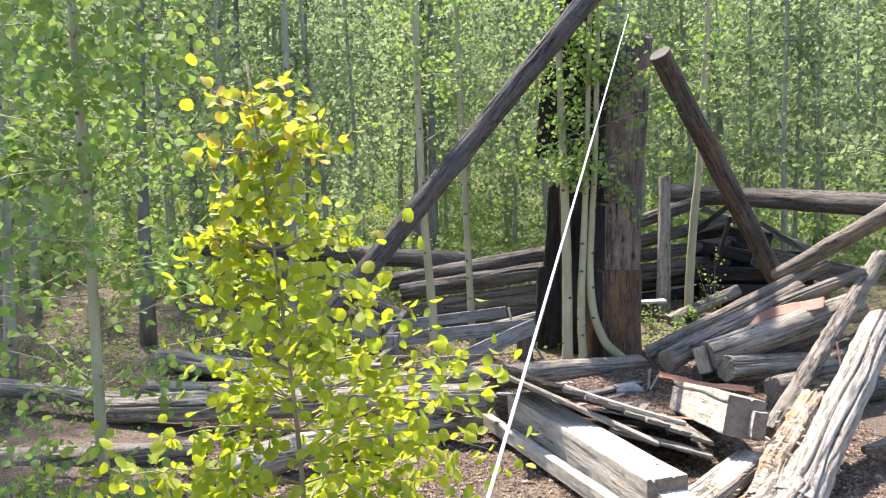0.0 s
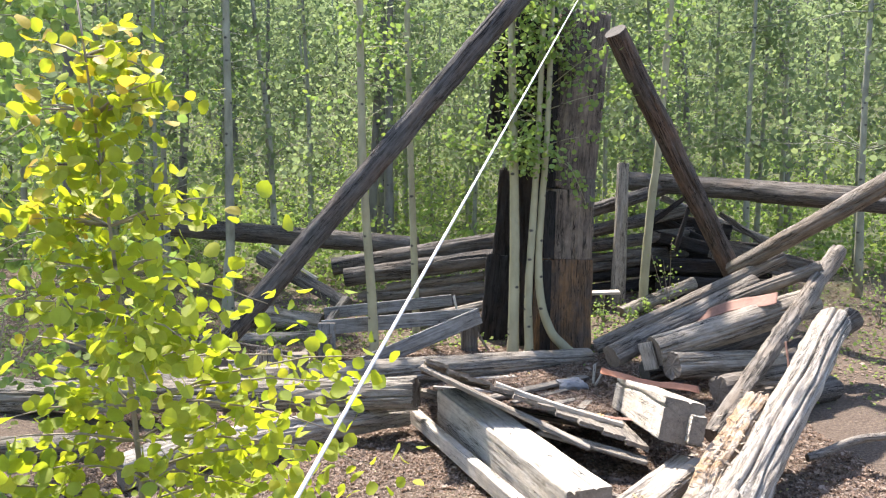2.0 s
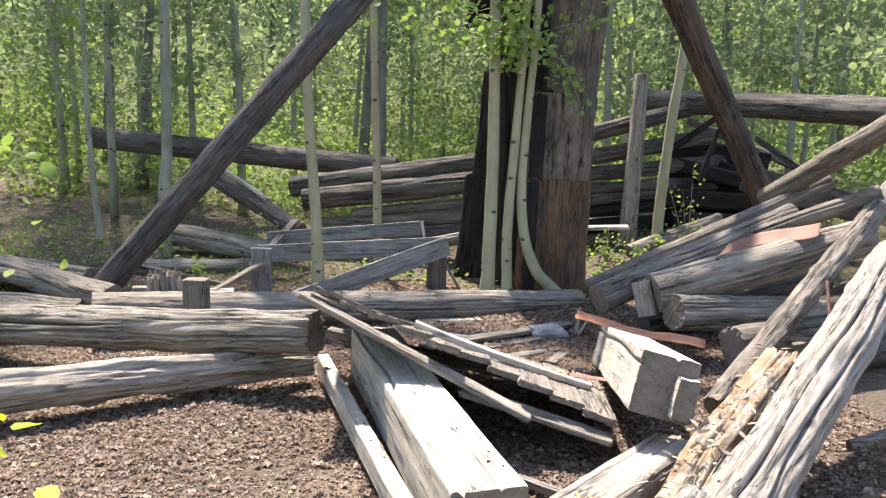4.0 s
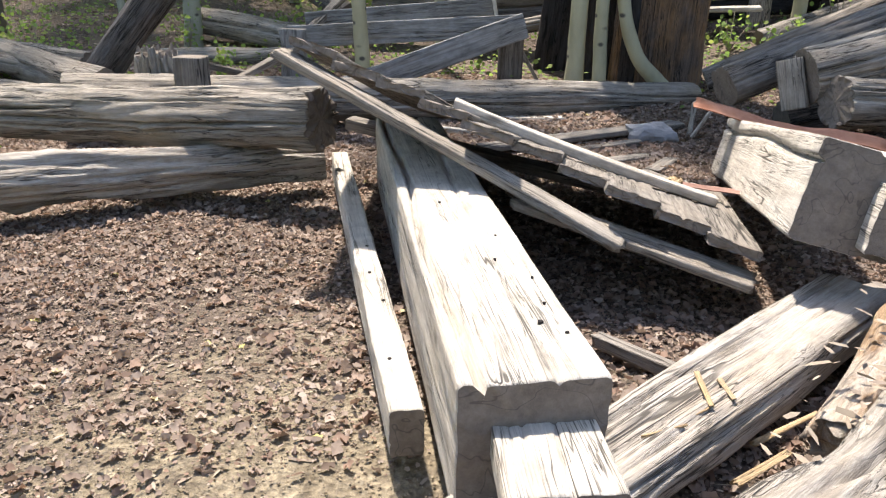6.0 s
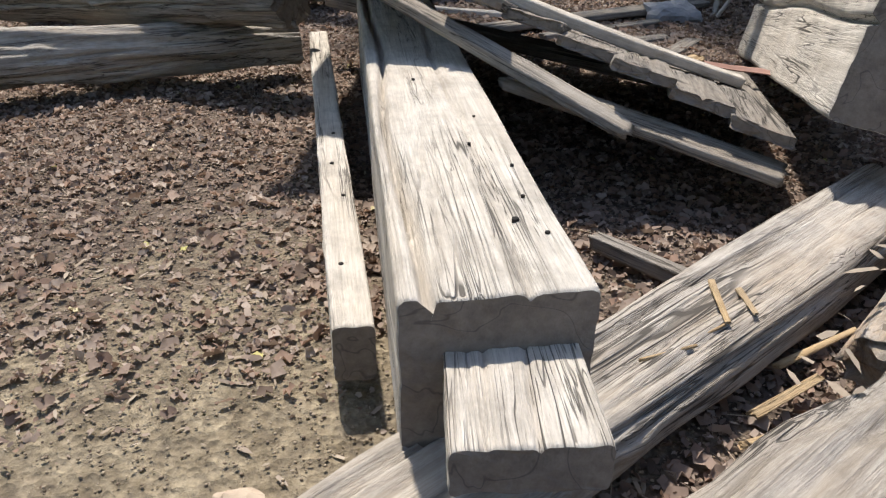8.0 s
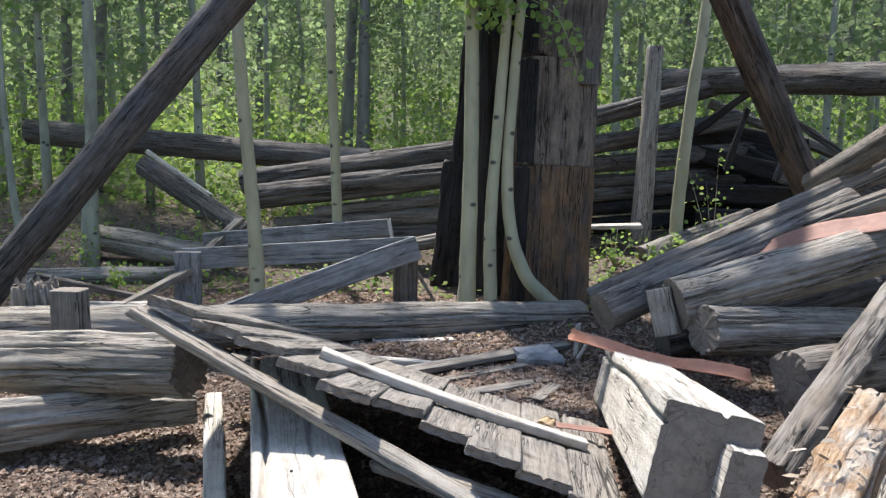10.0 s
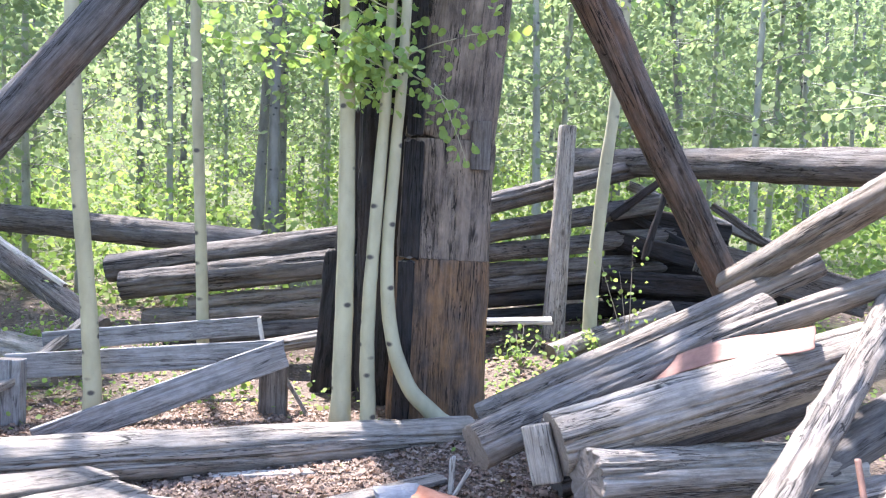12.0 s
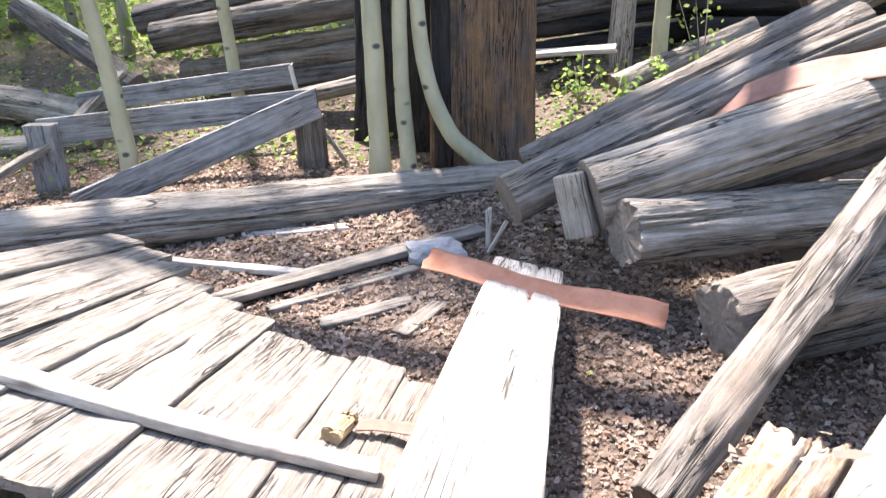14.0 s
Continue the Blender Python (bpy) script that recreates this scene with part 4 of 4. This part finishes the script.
timber("splintered_stump", (-1.13, 9.25, 0.0), (-1.16, 9.25, 0.52), 0.36, 0.30, LOG_MATS["drift"], "low splintered grey stump", "stump", corner=0.12, cracks=26, depth=0.05, rough=0.03, seed=82, around=100, jag=0.12, taper=0.75)
for p0, p1, r, kind in [((-2.05, 13.0, 1.25), (-0.62, 12.2, 0.60), 0.11, "dark"), ((-2.5, 12.8, 0.45), (-1.0, 12.3, 0.30), 0.15, "drift"), ((-4.0, 10.9, 0.32), (-2.35, 10.35, 0.26), 0.12, "drift"), ((-3.7, 9.75, 0.16), (-2.05, 9.55, 0.12), 0.11, "drift"), ((-3.3, 10.1, 0.36), (-2.1, 9.9, 0.22), 0.07, "grey"), ((-2.6, 11.6, 0.18), (-0.9, 11.9, 0.20), 0.09, "drift"), ((-1.9, 10.3, 0.15), (-0.9, 10.4, 0.14), 0.07, "pale")]:
    log(p0, p1, r, kind, "grey fallen log on a leafy bank", cracks=10, depth=0.03, rough=0.014, seed=int(-p0[0] * 97), group="fallen logs on the bank")
timber("upright_splinter", (2.47, 9.78, 0.0), (2.48, 9.76, 0.26), 0.035, 0.025, LOG_MATS["pale"], "upright pale splinter beside rusty iron", "splinter", corner=0.004, cracks=2, depth=0.003, rough=0.003, seed=83, around=20, segs=8, jag=0.03)

# orange splinters fallen from the rotten flank
for p0, p1, w in [((1.985, 6.051, 0.175), (1.997, 5.881, 0.178), 0.030), ((2.04, 6.03, 0.172), (2.06, 5.93, 0.172), 0.034), ((2.13, 5.94, 0.045), (2.29, 6.04, 0.085), 0.034),
                  ((2.058, 5.783, 0.03), (2.20, 5.90, 0.055), 0.050), ((1.90, 5.80, 0.165), (1.99, 5.88, 0.17), 0.016), ((1.82, 5.74, 0.162), (1.93, 5.80, 0.168), 0.014), ((2.02, 5.70, 0.02), (2.10, 5.74, 0.025), 0.03)]:
    timber("wood_splinter", p0, p1, w * 0.5, 0.007, (AMBER, AMBER), "broken orange splinter beside the split log", "splinter", corner=0.003, cracks=3, depth=0.004, rough=0.003, seed=int(p0[0] * 1000), around=20, segs=8, jag=0.025, group="orange splinters")

# rusty strap and a lump of rotten wood left on the plank panel
bent_sheet("rusty_strap", (2.143, 7.683, 0.235), (2.473, 7.670, 0.200), 0.055, RUST_PALE, "thin rusty iron strap lying on the plank panel", 9, wave=0.008, tilt=5)
timber("rotten_lump", (2.085, 7.592, 0.255), (2.115, 7.702, 0.247), 0.075, 0.05, (AMBER, AMBER), "broken lump of yellow rotten wood on planks", "wood lump", corner=0.02, cracks=9, depth=0.015, rough=0.014, seed=91, around=40, segs=12, jag=0.03)


# ---- trees ----
def branch_leaves(rng, trunk, r0, z_from, z_to, count, reach, per, spread):
    """Branch paths along a trunk and the places of the leaves on them."""
    paths, spots = [], []
    for _ in range(count):
        z = rng.uniform(z_from, z_to)
        k = min(range(len(trunk)), key=lambda i: abs(trunk[i].z - z))
        base = trunk[k]
        a = rng.uniform(0, 2 * math.pi)
        ln = reach * rng.uniform(0.5, 1.1) * (1.1 - 0.6 * (z - z_from) / max(0.1, z_to - z_from))
        d = Vector((math.cos(a), math.sin(a), rng.uniform(0.1, 0.7)))
        pts = [base + d * ln * f + Vector((0, 0, -0.25 * ln * f * f + 0.04 * rng.normal())) for f in (0, 0.35, 0.7, 1.0)]
        paths.append(pts)
        for _ in range(per):
            f = rng.uniform(0.2, 1.08)
            p = pts[0].lerp(pts[3], f)
            spots.append((p.x + rng.normal(0, spread), p.y + rng.normal(0, spread), p.z + rng.normal(0, spread) - 0.03))
    return paths, np.array(spots)


def tree(path, r0, r1, bark_mat, leaf_mat_, label, seed, crown, leaf=0.07, template=HEX_LEAF, sides=10, rings=24, twig=0.008, group="", apart=False, extra=()):
    """A tree at path[0]: trunk, branches and a crown of separate leaves. crown: from, to (heights above the foot), branches, reach, leaves a branch, spread."""
    rng = np.random.default_rng(seed)
    base = Vector(path[0])
    pts = [p - base for p in spline(path, rings)]
    t = empty("aspen_tree", base, label, "tree", group)
    bm = bmesh.new()
    tube(bm, pts, [r0 + (r1 - r0) * (i / (rings - 1)) + 0.25 * r0 * max(0, 1 - i / 2.0) * (i < 2) for i in range(rings)], sides, 0.10)
    part("trunk", bm, bark_mat, t)
    if crown:
        z0, z1, n, reach, per, spread = crown
        paths, spots = branch_leaves(rng, pts, r0, z0, z1, n, reach, per, spread)
        for a, b, count in extra:
            a, b = Vector(a) - base, Vector(b) - base
            paths.append([a.lerp(b, f) + Vector((0, 0, 0.12 * f * (1 - f))) for f in (0, 0.35, 0.7, 1.0)])
            more = [a.lerp(b, rng.uniform(0.35, 1.05)) for _ in range(count)]
            spots = np.concatenate([spots, [(q.x + rng.normal(0, 0.07), q.y + rng.normal(0, 0.07), q.z + rng.normal(0, 0.09)) for q in more]])
        bm = bmesh.new()
        for p in paths:
            tube(bm, p, [twig, twig * 0.8, twig * 0.5, twig * 0.25], 4)
            if apart:
                part("branch", bm, bark_mat, t)
                bm = bmesh.new()
        if not apart:
            tagged(part("branchwork", bm, bark_mat, t), kind="stuff")
        ob = new("crown", cloud("crown", template, spots, rng.uniform(0.7, 1.2, len(spots)) * leaf, leaf_mat_, rng))
        ob.parent = t
        tagged(ob, kind="stuff")
    return t


# the aspens that stand in the ruin, with their low hanging branches
EXTRA = {301: [((1.65, 11.0, 2.75), (0.75, 10.5, 2.85), 46), ((1.65, 11.0, 2.7), (1.45, 10.3, 2.8), 36), ((1.66, 11.0, 2.9), (1.1, 10.4, 3.15), 36), ((1.62, 11.0, 3.7), (1.1, 10.4, 4.1), 36)],
         302: [((1.96, 10.97, 2.8), (1.75, 10.3, 2.9), 36)],
         303: [((2.06, 10.95, 2.75), (2.50, 10.6, 2.40), 34), ((2.07, 10.95, 2.85), (2.75, 10.5, 2.95), 34), ((2.06, 10.95, 2.7), (2.15, 10.35, 2.75), 36), ((2.3, 10.7, 2.62), (2.55, 10.65, 2.05), 22), ((2.12, 10.9, 3.6), (2.85, 10.3, 4.1), 46), ((2.1, 10.9, 3.3), (2.95, 10.4, 3.5), 46), ((2.14, 10.9, 4.0), (2.5, 10.3, 4.4), 40)],
         306: [((4.17, 13.0, 3.0), (4.6, 12.7, 3.4), 24)]}
for path, r0, r1, crown, seed in [
        ([(1.66, 11.0, 0.05), (1.675, 11.0, 1.5), (1.655, 11.0, 2.8), (1.62, 11.0, 4.2), (1.6, 11.05, 5.6)], 0.062, 0.03, (2.35, 5.1, 24, 0.85, 30, 0.09), 301),
        ([(1.875, 10.97, 0.05), (1.855, 10.97, 0.9), (1.915, 10.97, 2.0), (1.965, 10.97, 2.95), (2.05, 10.9, 5.4)], 0.050, 0.026, (2.45, 5.0, 18, 0.8, 28, 0.09), 302),
        ([(2.46, 11.06, 0.10), (2.32, 11.03, 0.24), (2.16, 11.0, 0.42), (2.03, 10.99, 0.8), (1.985, 10.98, 1.36), (2.025, 10.98, 2.15), (2.075, 10.95, 2.95), (2.15, 10.9, 5.4)], 0.058, 0.027, (2.35, 5.0, 20, 0.85, 30, 0.09), 303),
        ([(0.38, 11.89, 0.05), (0.36, 11.86, 1.0), (0.29, 11.78, 3.4), (0.24, 11.8, 6)], 0.048, 0.03, (3.2, 5.6, 16, 0.9, 22, 0.12), 304),
        ([(-0.15, 10.92, 0.02), (-0.17, 10.9, 0.8), (-0.27, 10.8, 2.7), (-0.3, 10.8, 5.8)], 0.058, 0.034, (3.1, 5.4, 14, 0.9, 22, 0.12), 305),
        ([(3.87, 12.92, 0.35), (3.89, 12.85, 1.2), (3.95, 12.8, 2.1), (4.04, 12.75, 3.1), (4.2, 12.7, 5.8)], 0.062, 0.04, (3.4, 5.6, 16, 0.9, 24, 0.12), 306),
        ([(-2.45, 12.5, 0.1), (-2.42, 12.5, 1.0), (-2.38, 12.5, 2.2), (-2.4, 12.5, 8)], 0.085, 0.035, (3.4, 7.8, 24, 1.0, 24, 0.12), 307),
        ([(-3.45, 12.9, 0.3), (-3.55, 12.9, 1.3), (-3.6, 12.9, 3.0), (-3.55, 12.9, 7)], 0.038, 0.02, (1.6, 6.8, 28, 1.0, 26, 0.12), 308)]:
    tree(path, r0 * 1.2, r1 * 1.2, FARBARK if seed > 306 else ASPEN, LEAF_NEAR, "young aspen with smooth pale trunk among fallen logs", seed, crown, leaf=0.068, template=ROUND_LEAF, sides=16, rings=40, twig=0.006, group="aspens in the ruin", apart=True, extra=EXTRA.get(seed, ()))

# aspen beside the way in, and the yellowing sapling
tree([(-2.98, 7.0, 0.0), (-3.00, 7.0, 2.0), (-3.06, 7.0, 4.2), (-3.1, 7.0, 7.5)], 0.052, 0.02, ASPEN, LEAF_NEAR, "slender green-leaved aspen beside fallen logs", 310, (0.5, 7.0, 84, 1.45, 46, 0.15), leaf=0.085, template=ROUND_LEAF, sides=12, rings=30, twig=0.007, apart=True)


def leaf_piece(name, size, mat):
    bm = bmesh.new()
    vs = [bm.verts.new(Vector(v) * size) for v in ROUND_LEAF[0]]
    for f in ROUND_LEAF[1]:
        bm.faces.new([vs[i] for i in f])
    stalk = [Vector((0.0, -0.75 * size, 0.06 * size)), Vector((0.0, -0.3 * size, 0.0)), Vector((0, 0, 0))]
    tube(bm, stalk, [0.0012] * 3, 3)
    me = bpy.data.meshes.new(name)
    bm.to_mesh(me)
    bm.free()
    me.materials.append(mat)
    return me


def sapling():
    rng = np.random.default_rng(77)
    base = Vector((-0.62, 3.98, ground_z(-0.62, 3.98) - 0.02))
    t = empty("aspen_sapling", base, "bushy young aspen with yellow-green and golden leaves", "sapling")
    trunk = spline([(0, 0, 0), (0.03, 0, 0.75), (-0.02, -0.03, 1.65), (-0.16, -0.05, 3.0)], 20)
    bm = bmesh.new()
    tube(bm, trunk, [0.020 - 0.016 * i / 19 for i in range(20)], 8)
    part("trunk", bm, TWIG, t)
    spots = []
    for i in range(120):
        z = 0.10 + 2.72 * ((i + rng.uniform()) / 120) ** 1.1
        k = min(range(20), key=lambda j: abs(trunk[j].z - z))
        a = rng.uniform(0, 2 * math.pi)
        ln = max(0.26, 1.30 - 0.40 * z) * rng.uniform(0.35, 1.05) * (1.30 if math.cos(a) > 0 else 0.95)
        d = Vector((math.cos(a), math.sin(a) * 0.7, rng.uniform(0.05, 0.6)))
        pts = [trunk[k] + d * ln * f - Vector((0, 0, 0.25 * ln * f * f)) for f in (0, 0.35, 0.7, 1.0)]
        bm = bmesh.new()
        tube(bm, pts, [0.006, 0.005, 0.0035, 0.0018], 5)
        part("branch", bm, TWIG, t)
        for _ in range(int(5 + 34 * ln + rng.integers(0, 6))):
            p = pts[0].lerp(pts[3], rng.uniform(0.3, 1.08)) + Vector(rng.normal(0, 0.075, 3))
            gold = p.z + 0.5 * rng.normal() + 0.45 * (p.x < -0.15) > 3.15
            if base.x + p.x < 1.30 - 0.80 * (base.y + p.y - 3.3):
                spots.append((p, gold))
    # the leaves towards the way in are single pieces
    spots.sort(key=lambda q: q[0].y)
    meshes = {g: [leaf_piece("leaf", s, LEAF_GOLD if g else LEAF_YOUNG) for s in (0.048, 0.060, 0.074)] for g in (False, True)}
    for p, gold in spots[:300]:
        ob = new("leaf", meshes[gold][int(rng.integers(0, 3))])
        ob.parent = t
        a = rng.uniform(0, 6.28)
        ob.matrix_basis = Matrix.Translation(p) @ Euler((rng.normal(-0.9, 0.5), rng.normal(0, 0.6), a)).to_matrix().to_4x4()
    for name, gold, mat in (("green_leaves", False, LEAF_YOUNG), ("golden_leaves", True, LEAF_GOLD)):
        pl = np.array([tuple(p) for p, g in spots[300:] if g == gold])
        ob = new(name, cloud(name, ROUND_LEAF, pl, rng.uniform(0.046, 0.078, len(pl)), mat, rng, 0.5))
        ob.parent = t
        tagged(ob, kind="stuff")


sapling()


# ---- forest ----
def forest():
    rnd = random.Random(9)
    kinds = []
    for k in range(7):
        h = 9.0 + k * 0.5
        path = [(0, 0, -0.1), (0.05 * rnd.uniform(-1, 1), 0.05, h * 0.3), (rnd.uniform(-0.2, 0.2), 0.1, h * 0.6), (rnd.uniform(-0.3, 0.3), 0, h)]
        dark = k in (2, 5)
        kinds.append(tree(path, 0.11 if dark else 0.055 + 0.01 * (k % 3), 0.02, DARKBARK if dark else FARBARK, LEAF_FAR, "dark-barked forest tree with light green leaves" if dark else "slim grey-green forest aspen with light green leaves", 400 + k,
                          (1.6 if not dark else 3.0, h, 56, 1.25, 24, 0.20), leaf=0.115, sides=8, rings=12, twig=0.010, group="forest trees"))
    spots, tries = [], 0
    while len(spots) < 190 and tries < 9000:
        tries += 1
        y = 14.8 + 30 * rnd.random() ** 1.3
        x = rnd.uniform(-0.75 * y - 1, 0.75 * y + 3)
        if y < 16.5 and -1 < x < 6 or any((x - a) ** 2 + (y - b) ** 2 < 1.0 for a, b in spots):
            continue
        spots.append((x, y))
    for x, y in [(-5.2, 9.5), (-4.6, 12.2), (-6.5, 11), (-6.2, 7.4), (-8, 9), (8.2, 11.5), (9.4, 9.5), (7.6, 13.6), (9, 13), (-3.9, 14.3), (-7, 13.5), (-9, 12)]:
        spots.append((x, y))
    for i in range(34):
        a = math.pi * (1 + i / 33)
        spots.append((13 * math.cos(a) + rnd.uniform(-3, 3), 13 * math.sin(a) + rnd.uniform(-5, 2)))
    for i, (x, y) in enumerate(spots):
        m = Matrix.Translation((x, y, ground_z(x, y))) @ Matrix.Rotation(rnd.uniform(0, 6.28), 4, "Z") @ Matrix.Rotation(rnd.uniform(-0.05, 0.05), 4, "X")
        if i < len(kinds):
            kinds[i].matrix_basis = m
        else:
            copy_thing(kinds[i % len(kinds)], m)


forest()


def far_woods():
    rng = np.random.default_rng(12)
    n = 42000
    x, y = rng.uniform(-70, 70, n), rng.uniform(44, 76, n)
    z = np.array([ground_z(a, b) for a, b in zip(x, y)]) + rng.uniform(0, 7, n)
    me = cloud("far_woods", HEX_LEAF, np.stack([x, y, z], 1), rng.uniform(0.35, 0.8, n), LEAF_FAR, rng)
    tagged(new("far_woods", me), "dense green woods on the slope behind", "woods", kind="stuff")


far_woods()


# ---- shrubs and undergrowth ----
def shrub(x, y, size, mat, seed, count=70, leaf=0.045, tall=1.0, label="small green-leaved shrub on the forest floor"):
    rng = np.random.default_rng(seed)
    t = empty("shrub", (x, y, ground_z(x, y) - 0.01), label, "shrub", "undergrowth shrubs")
    bm = bmesh.new()
    spots = []
    for _ in range(max(4, count // 14)):
        a, tilt = rng.uniform(0, 6.28), rng.uniform(0.1, 0.75) / tall
        d = Vector((math.cos(a) * tilt, math.sin(a) * tilt, 1)).normalized() * size * tall * rng.uniform(0.6, 1.1)
        pts = [d * f + Vector((0, 0, -0.1 * size * f * f)) for f in (0, 0.4, 0.75, 1)]
        tube(bm, pts, [0.005, 0.004, 0.003, 0.001], 4)
        for _ in range(14):
            p = pts[0].lerp(pts[3], rng.uniform(0.3, 1.05))
            spots.append((p.x + rng.normal(0, 0.12 * size), p.y + rng.normal(0, 0.12 * size), p.z + rng.normal(0, 0.08 * size)))
    tagged(part("stem_cluster", bm, TWIG, t), kind="stuff")
    ob = new("leaves", cloud("leaves", ROUND_LEAF, np.array(spots), rng.uniform(0.6, 1.1, len(spots)) * leaf, mat, rng, 0.3))
    ob.parent = t
    return t


for i, (x, y, s, c, tall) in enumerate([(4.22, 12.7, 0.75, 60, 1.8), (3.15, 12.4, 0.45, 70, 1.0), (3.4, 12.1, 0.35, 60, 1.0), (3.9, 12.6, 0.35, 50, 1.0), (-0.9, 12.4, 0.75, 110, 1.2), (-1.5, 12.7, 0.6, 100, 1.0), (-0.3, 12.6, 0.55, 80, 1.0), (-2.4, 12.3, 0.6, 80, 1.0), (-1.6, 11.2, 0.35, 50, 1.0), (-3.4, 11.0, 0.7, 110, 1.1), (-4.6, 10.2, 0.9, 140, 1.2), (-5.4, 12.6, 1.0, 150, 1.2), (-4.0, 9.0, 0.6, 90, 1.0), (7.2, 12.2, 0.9, 140, 1.2), (6.4, 13.6, 0.9, 140, 1.2), (-4.4, 6.6, 0.7, 120, 1.0), (-3.2, 6.0, 0.6, 110, 1.0), (-2.3, 5.7, 0.55, 110, 1.0)]):
    shrub(x, y, s, LEAF_SHRUB, 500 + i, c, 0.05, tall)


for i, (x, y, s, c) in enumerate([(-1.75, 5.0, 0.75, 150), (-2.4, 5.1, 0.85, 170), (-2.9, 5.6, 0.9, 180), (-1.35, 5.2, 0.55, 110), (-3.4, 5.3, 0.95, 180), (-2.0, 4.5, 0.6, 130)]):
    shrub(x, y, s, LEAF_YOUNG if i % 2 else LEAF_NEAR, 540 + i, c, 0.075, 1.1, "low leafy aspen suckers beside fallen logs")


def undergrowth():
    rng = np.random.default_rng(21)
    n = 120000
    y = 15.2 + 26 * rng.random(n) ** 1.15
    x = rng.uniform(-1, 1, n) * (0.7 * y + 3)
    keep = np.array([noise.noise(Vector((a * 0.5, b * 0.5, 0))) > -0.12 for a, b in zip(x, y)])
    x, y = x[keep], y[keep]
    z = np.array([ground_z(a, b) for a, b in zip(x, y)]) + rng.random(len(x)) ** 1.8 * (1.2 + 0.13 * (y - 15))
    me = cloud("undergrowth", KITE_LEAF, np.stack([x, y, z], 1), rng.uniform(0.06, 0.14, len(x)), LEAF_SHRUB, rng, 0.3)
    tagged(new("undergrowth", me), "light green undergrowth of the forest floor", "undergrowth", kind="stuff")


undergrowth()


TWIGLET = ([(-0.006, 0, 0), (0.006, 0, 0), (0.03, 0.5, 0.03), (0.0, 1.0, 0.0), (0.018, 0.5, 0.035)], [(0, 1, 2, 4), (4, 2, 3)])


def litter():
    rng = np.random.default_rng(31)
    for name, n, template, lo, hi, mat, label, box in (
            ("leaf_litter", 52000, CRUMPLE_LEAF, 0.016, 0.052, LEAF_DEAD, "brown dry leaves covering the ground", (-2.6, 4.2, 4.5, 11.5)),
            ("rolled_leaf_litter", 60000, ROLLED_LEAF, 0.012, 0.038, LEAF_DEAD, "curled brown leaves among the litter", (-2.6, 4.2, 4.5, 11.5)),
            ("leaf_crumbs", 110000, LEAF_CRUMB, 0.006, 0.020, LEAF_DEAD, "crumbled bits of brown leaves on earth", (-2.4, 4.0, 4.4, 9.5)),
            ("bank_litter", 16000, CURL_LEAF, 0.03, 0.07, LEAF_DEAD, "brown dry leaves on the forest bank", (-9, 9, 9, 17)),
            ("wood_chips", 5500, SLIVER, 0.01, 0.05, CHIP, "pale wood slivers and bark scattered on the ground", (-1.5, 4, 4.2, 11)),
            ("tenon_twigs", 150, TWIGLET, 0.05, 0.22, STRAW, "thin dry stems beside the split log", (1.6, 3.2, 5.0, 6.6)),
            ("dry_twigs", 260, TWIGLET, 0.08, 0.30, STRAW, "thin dry twigs and grass stems on the ground", (-1.5, 4.0, 5.0, 10.5)),
            ("pebbles", 26000, PEBBLE, 0.003, 0.011, SAND_CLOD, "small pebbles and clods on sandy earth", (-1.6, 2.4, 4.3, 7.2)),
            ("fallen_yellow_leaves", 110, CRUMPLE_LEAF, 0.022, 0.044, LEAF_FALLEN, "yellow fallen leaves on brown litter", (-1.5, 4, 4.8, 11))):
        x, y = rng.uniform(box[0], box[1], n), rng.uniform(box[2], box[3], n)
        if "leaf_" in name:
            bare = np.hypot(x - 0.98, (y - 5.15) * 0.9) + np.array([0.9 * noise.noise(Vector((a * 1.3, b * 1.3, 2))) for a, b in zip(x, y)])
            keep = bare > rng.uniform(0.4, 1.5, n) if name != "leaf_crumbs" else bare > rng.uniform(0.2, 2.1, n)
            x, y = x[keep], y[keep]
        z = np.array([ground_z(a, b) for a, b in zip(x, y)]) + 0.001 + 0.011 * rng.random(len(x))
        me = cloud(name, template, np.stack([x, y, z], 1), lo + (hi - lo) * rng.random(len(x)) ** 1.8, mat, rng, 0.0, 0.58 if "leaf_" in name else 0.86)
        tagged(new(name, me), label, "litter", kind="stuff")


litter()


def grass():
    """Grass and low weeds round the post and on the bank."""
    rng = np.random.default_rng(41)
    x, y = [], []
    for cx, cy, sx, sy, n in ((3.2, 11.9, 0.45, 0.5, 420), (-1.2, 11.9, 0.7, 0.5, 500), (0.6, 11.7, 0.7, 0.3, 350), (-4.5, 11.5, 1.4, 1.6, 2600), (-3.0, 9.9, 0.8, 0.5, 500), (6.5, 11.5, 1.2, 1.5, 1800), (2.0, 13.8, 3.0, 0.7, 1800), (-5.2, 8.0, 1.0, 1.2, 900)):
        x.append(rng.normal(cx, sx, n))
        y.append(rng.normal(cy, sy, n))
    x, y = np.concatenate(x), np.concatenate(y)
    z = np.array([ground_z(a, b) for a, b in zip(x, y)]) + 0.12 * rng.random(len(x)) ** 2
    me = cloud("low_weeds", HEX_LEAF, np.stack([x, y, z], 1), rng.uniform(0.025, 0.06, len(x)), LEAF_SHRUB, rng, -0.2, 0.3)
    tagged(new("low_weeds", me), "low green weeds on leaf litter", "weeds", kind="stuff")


grass()
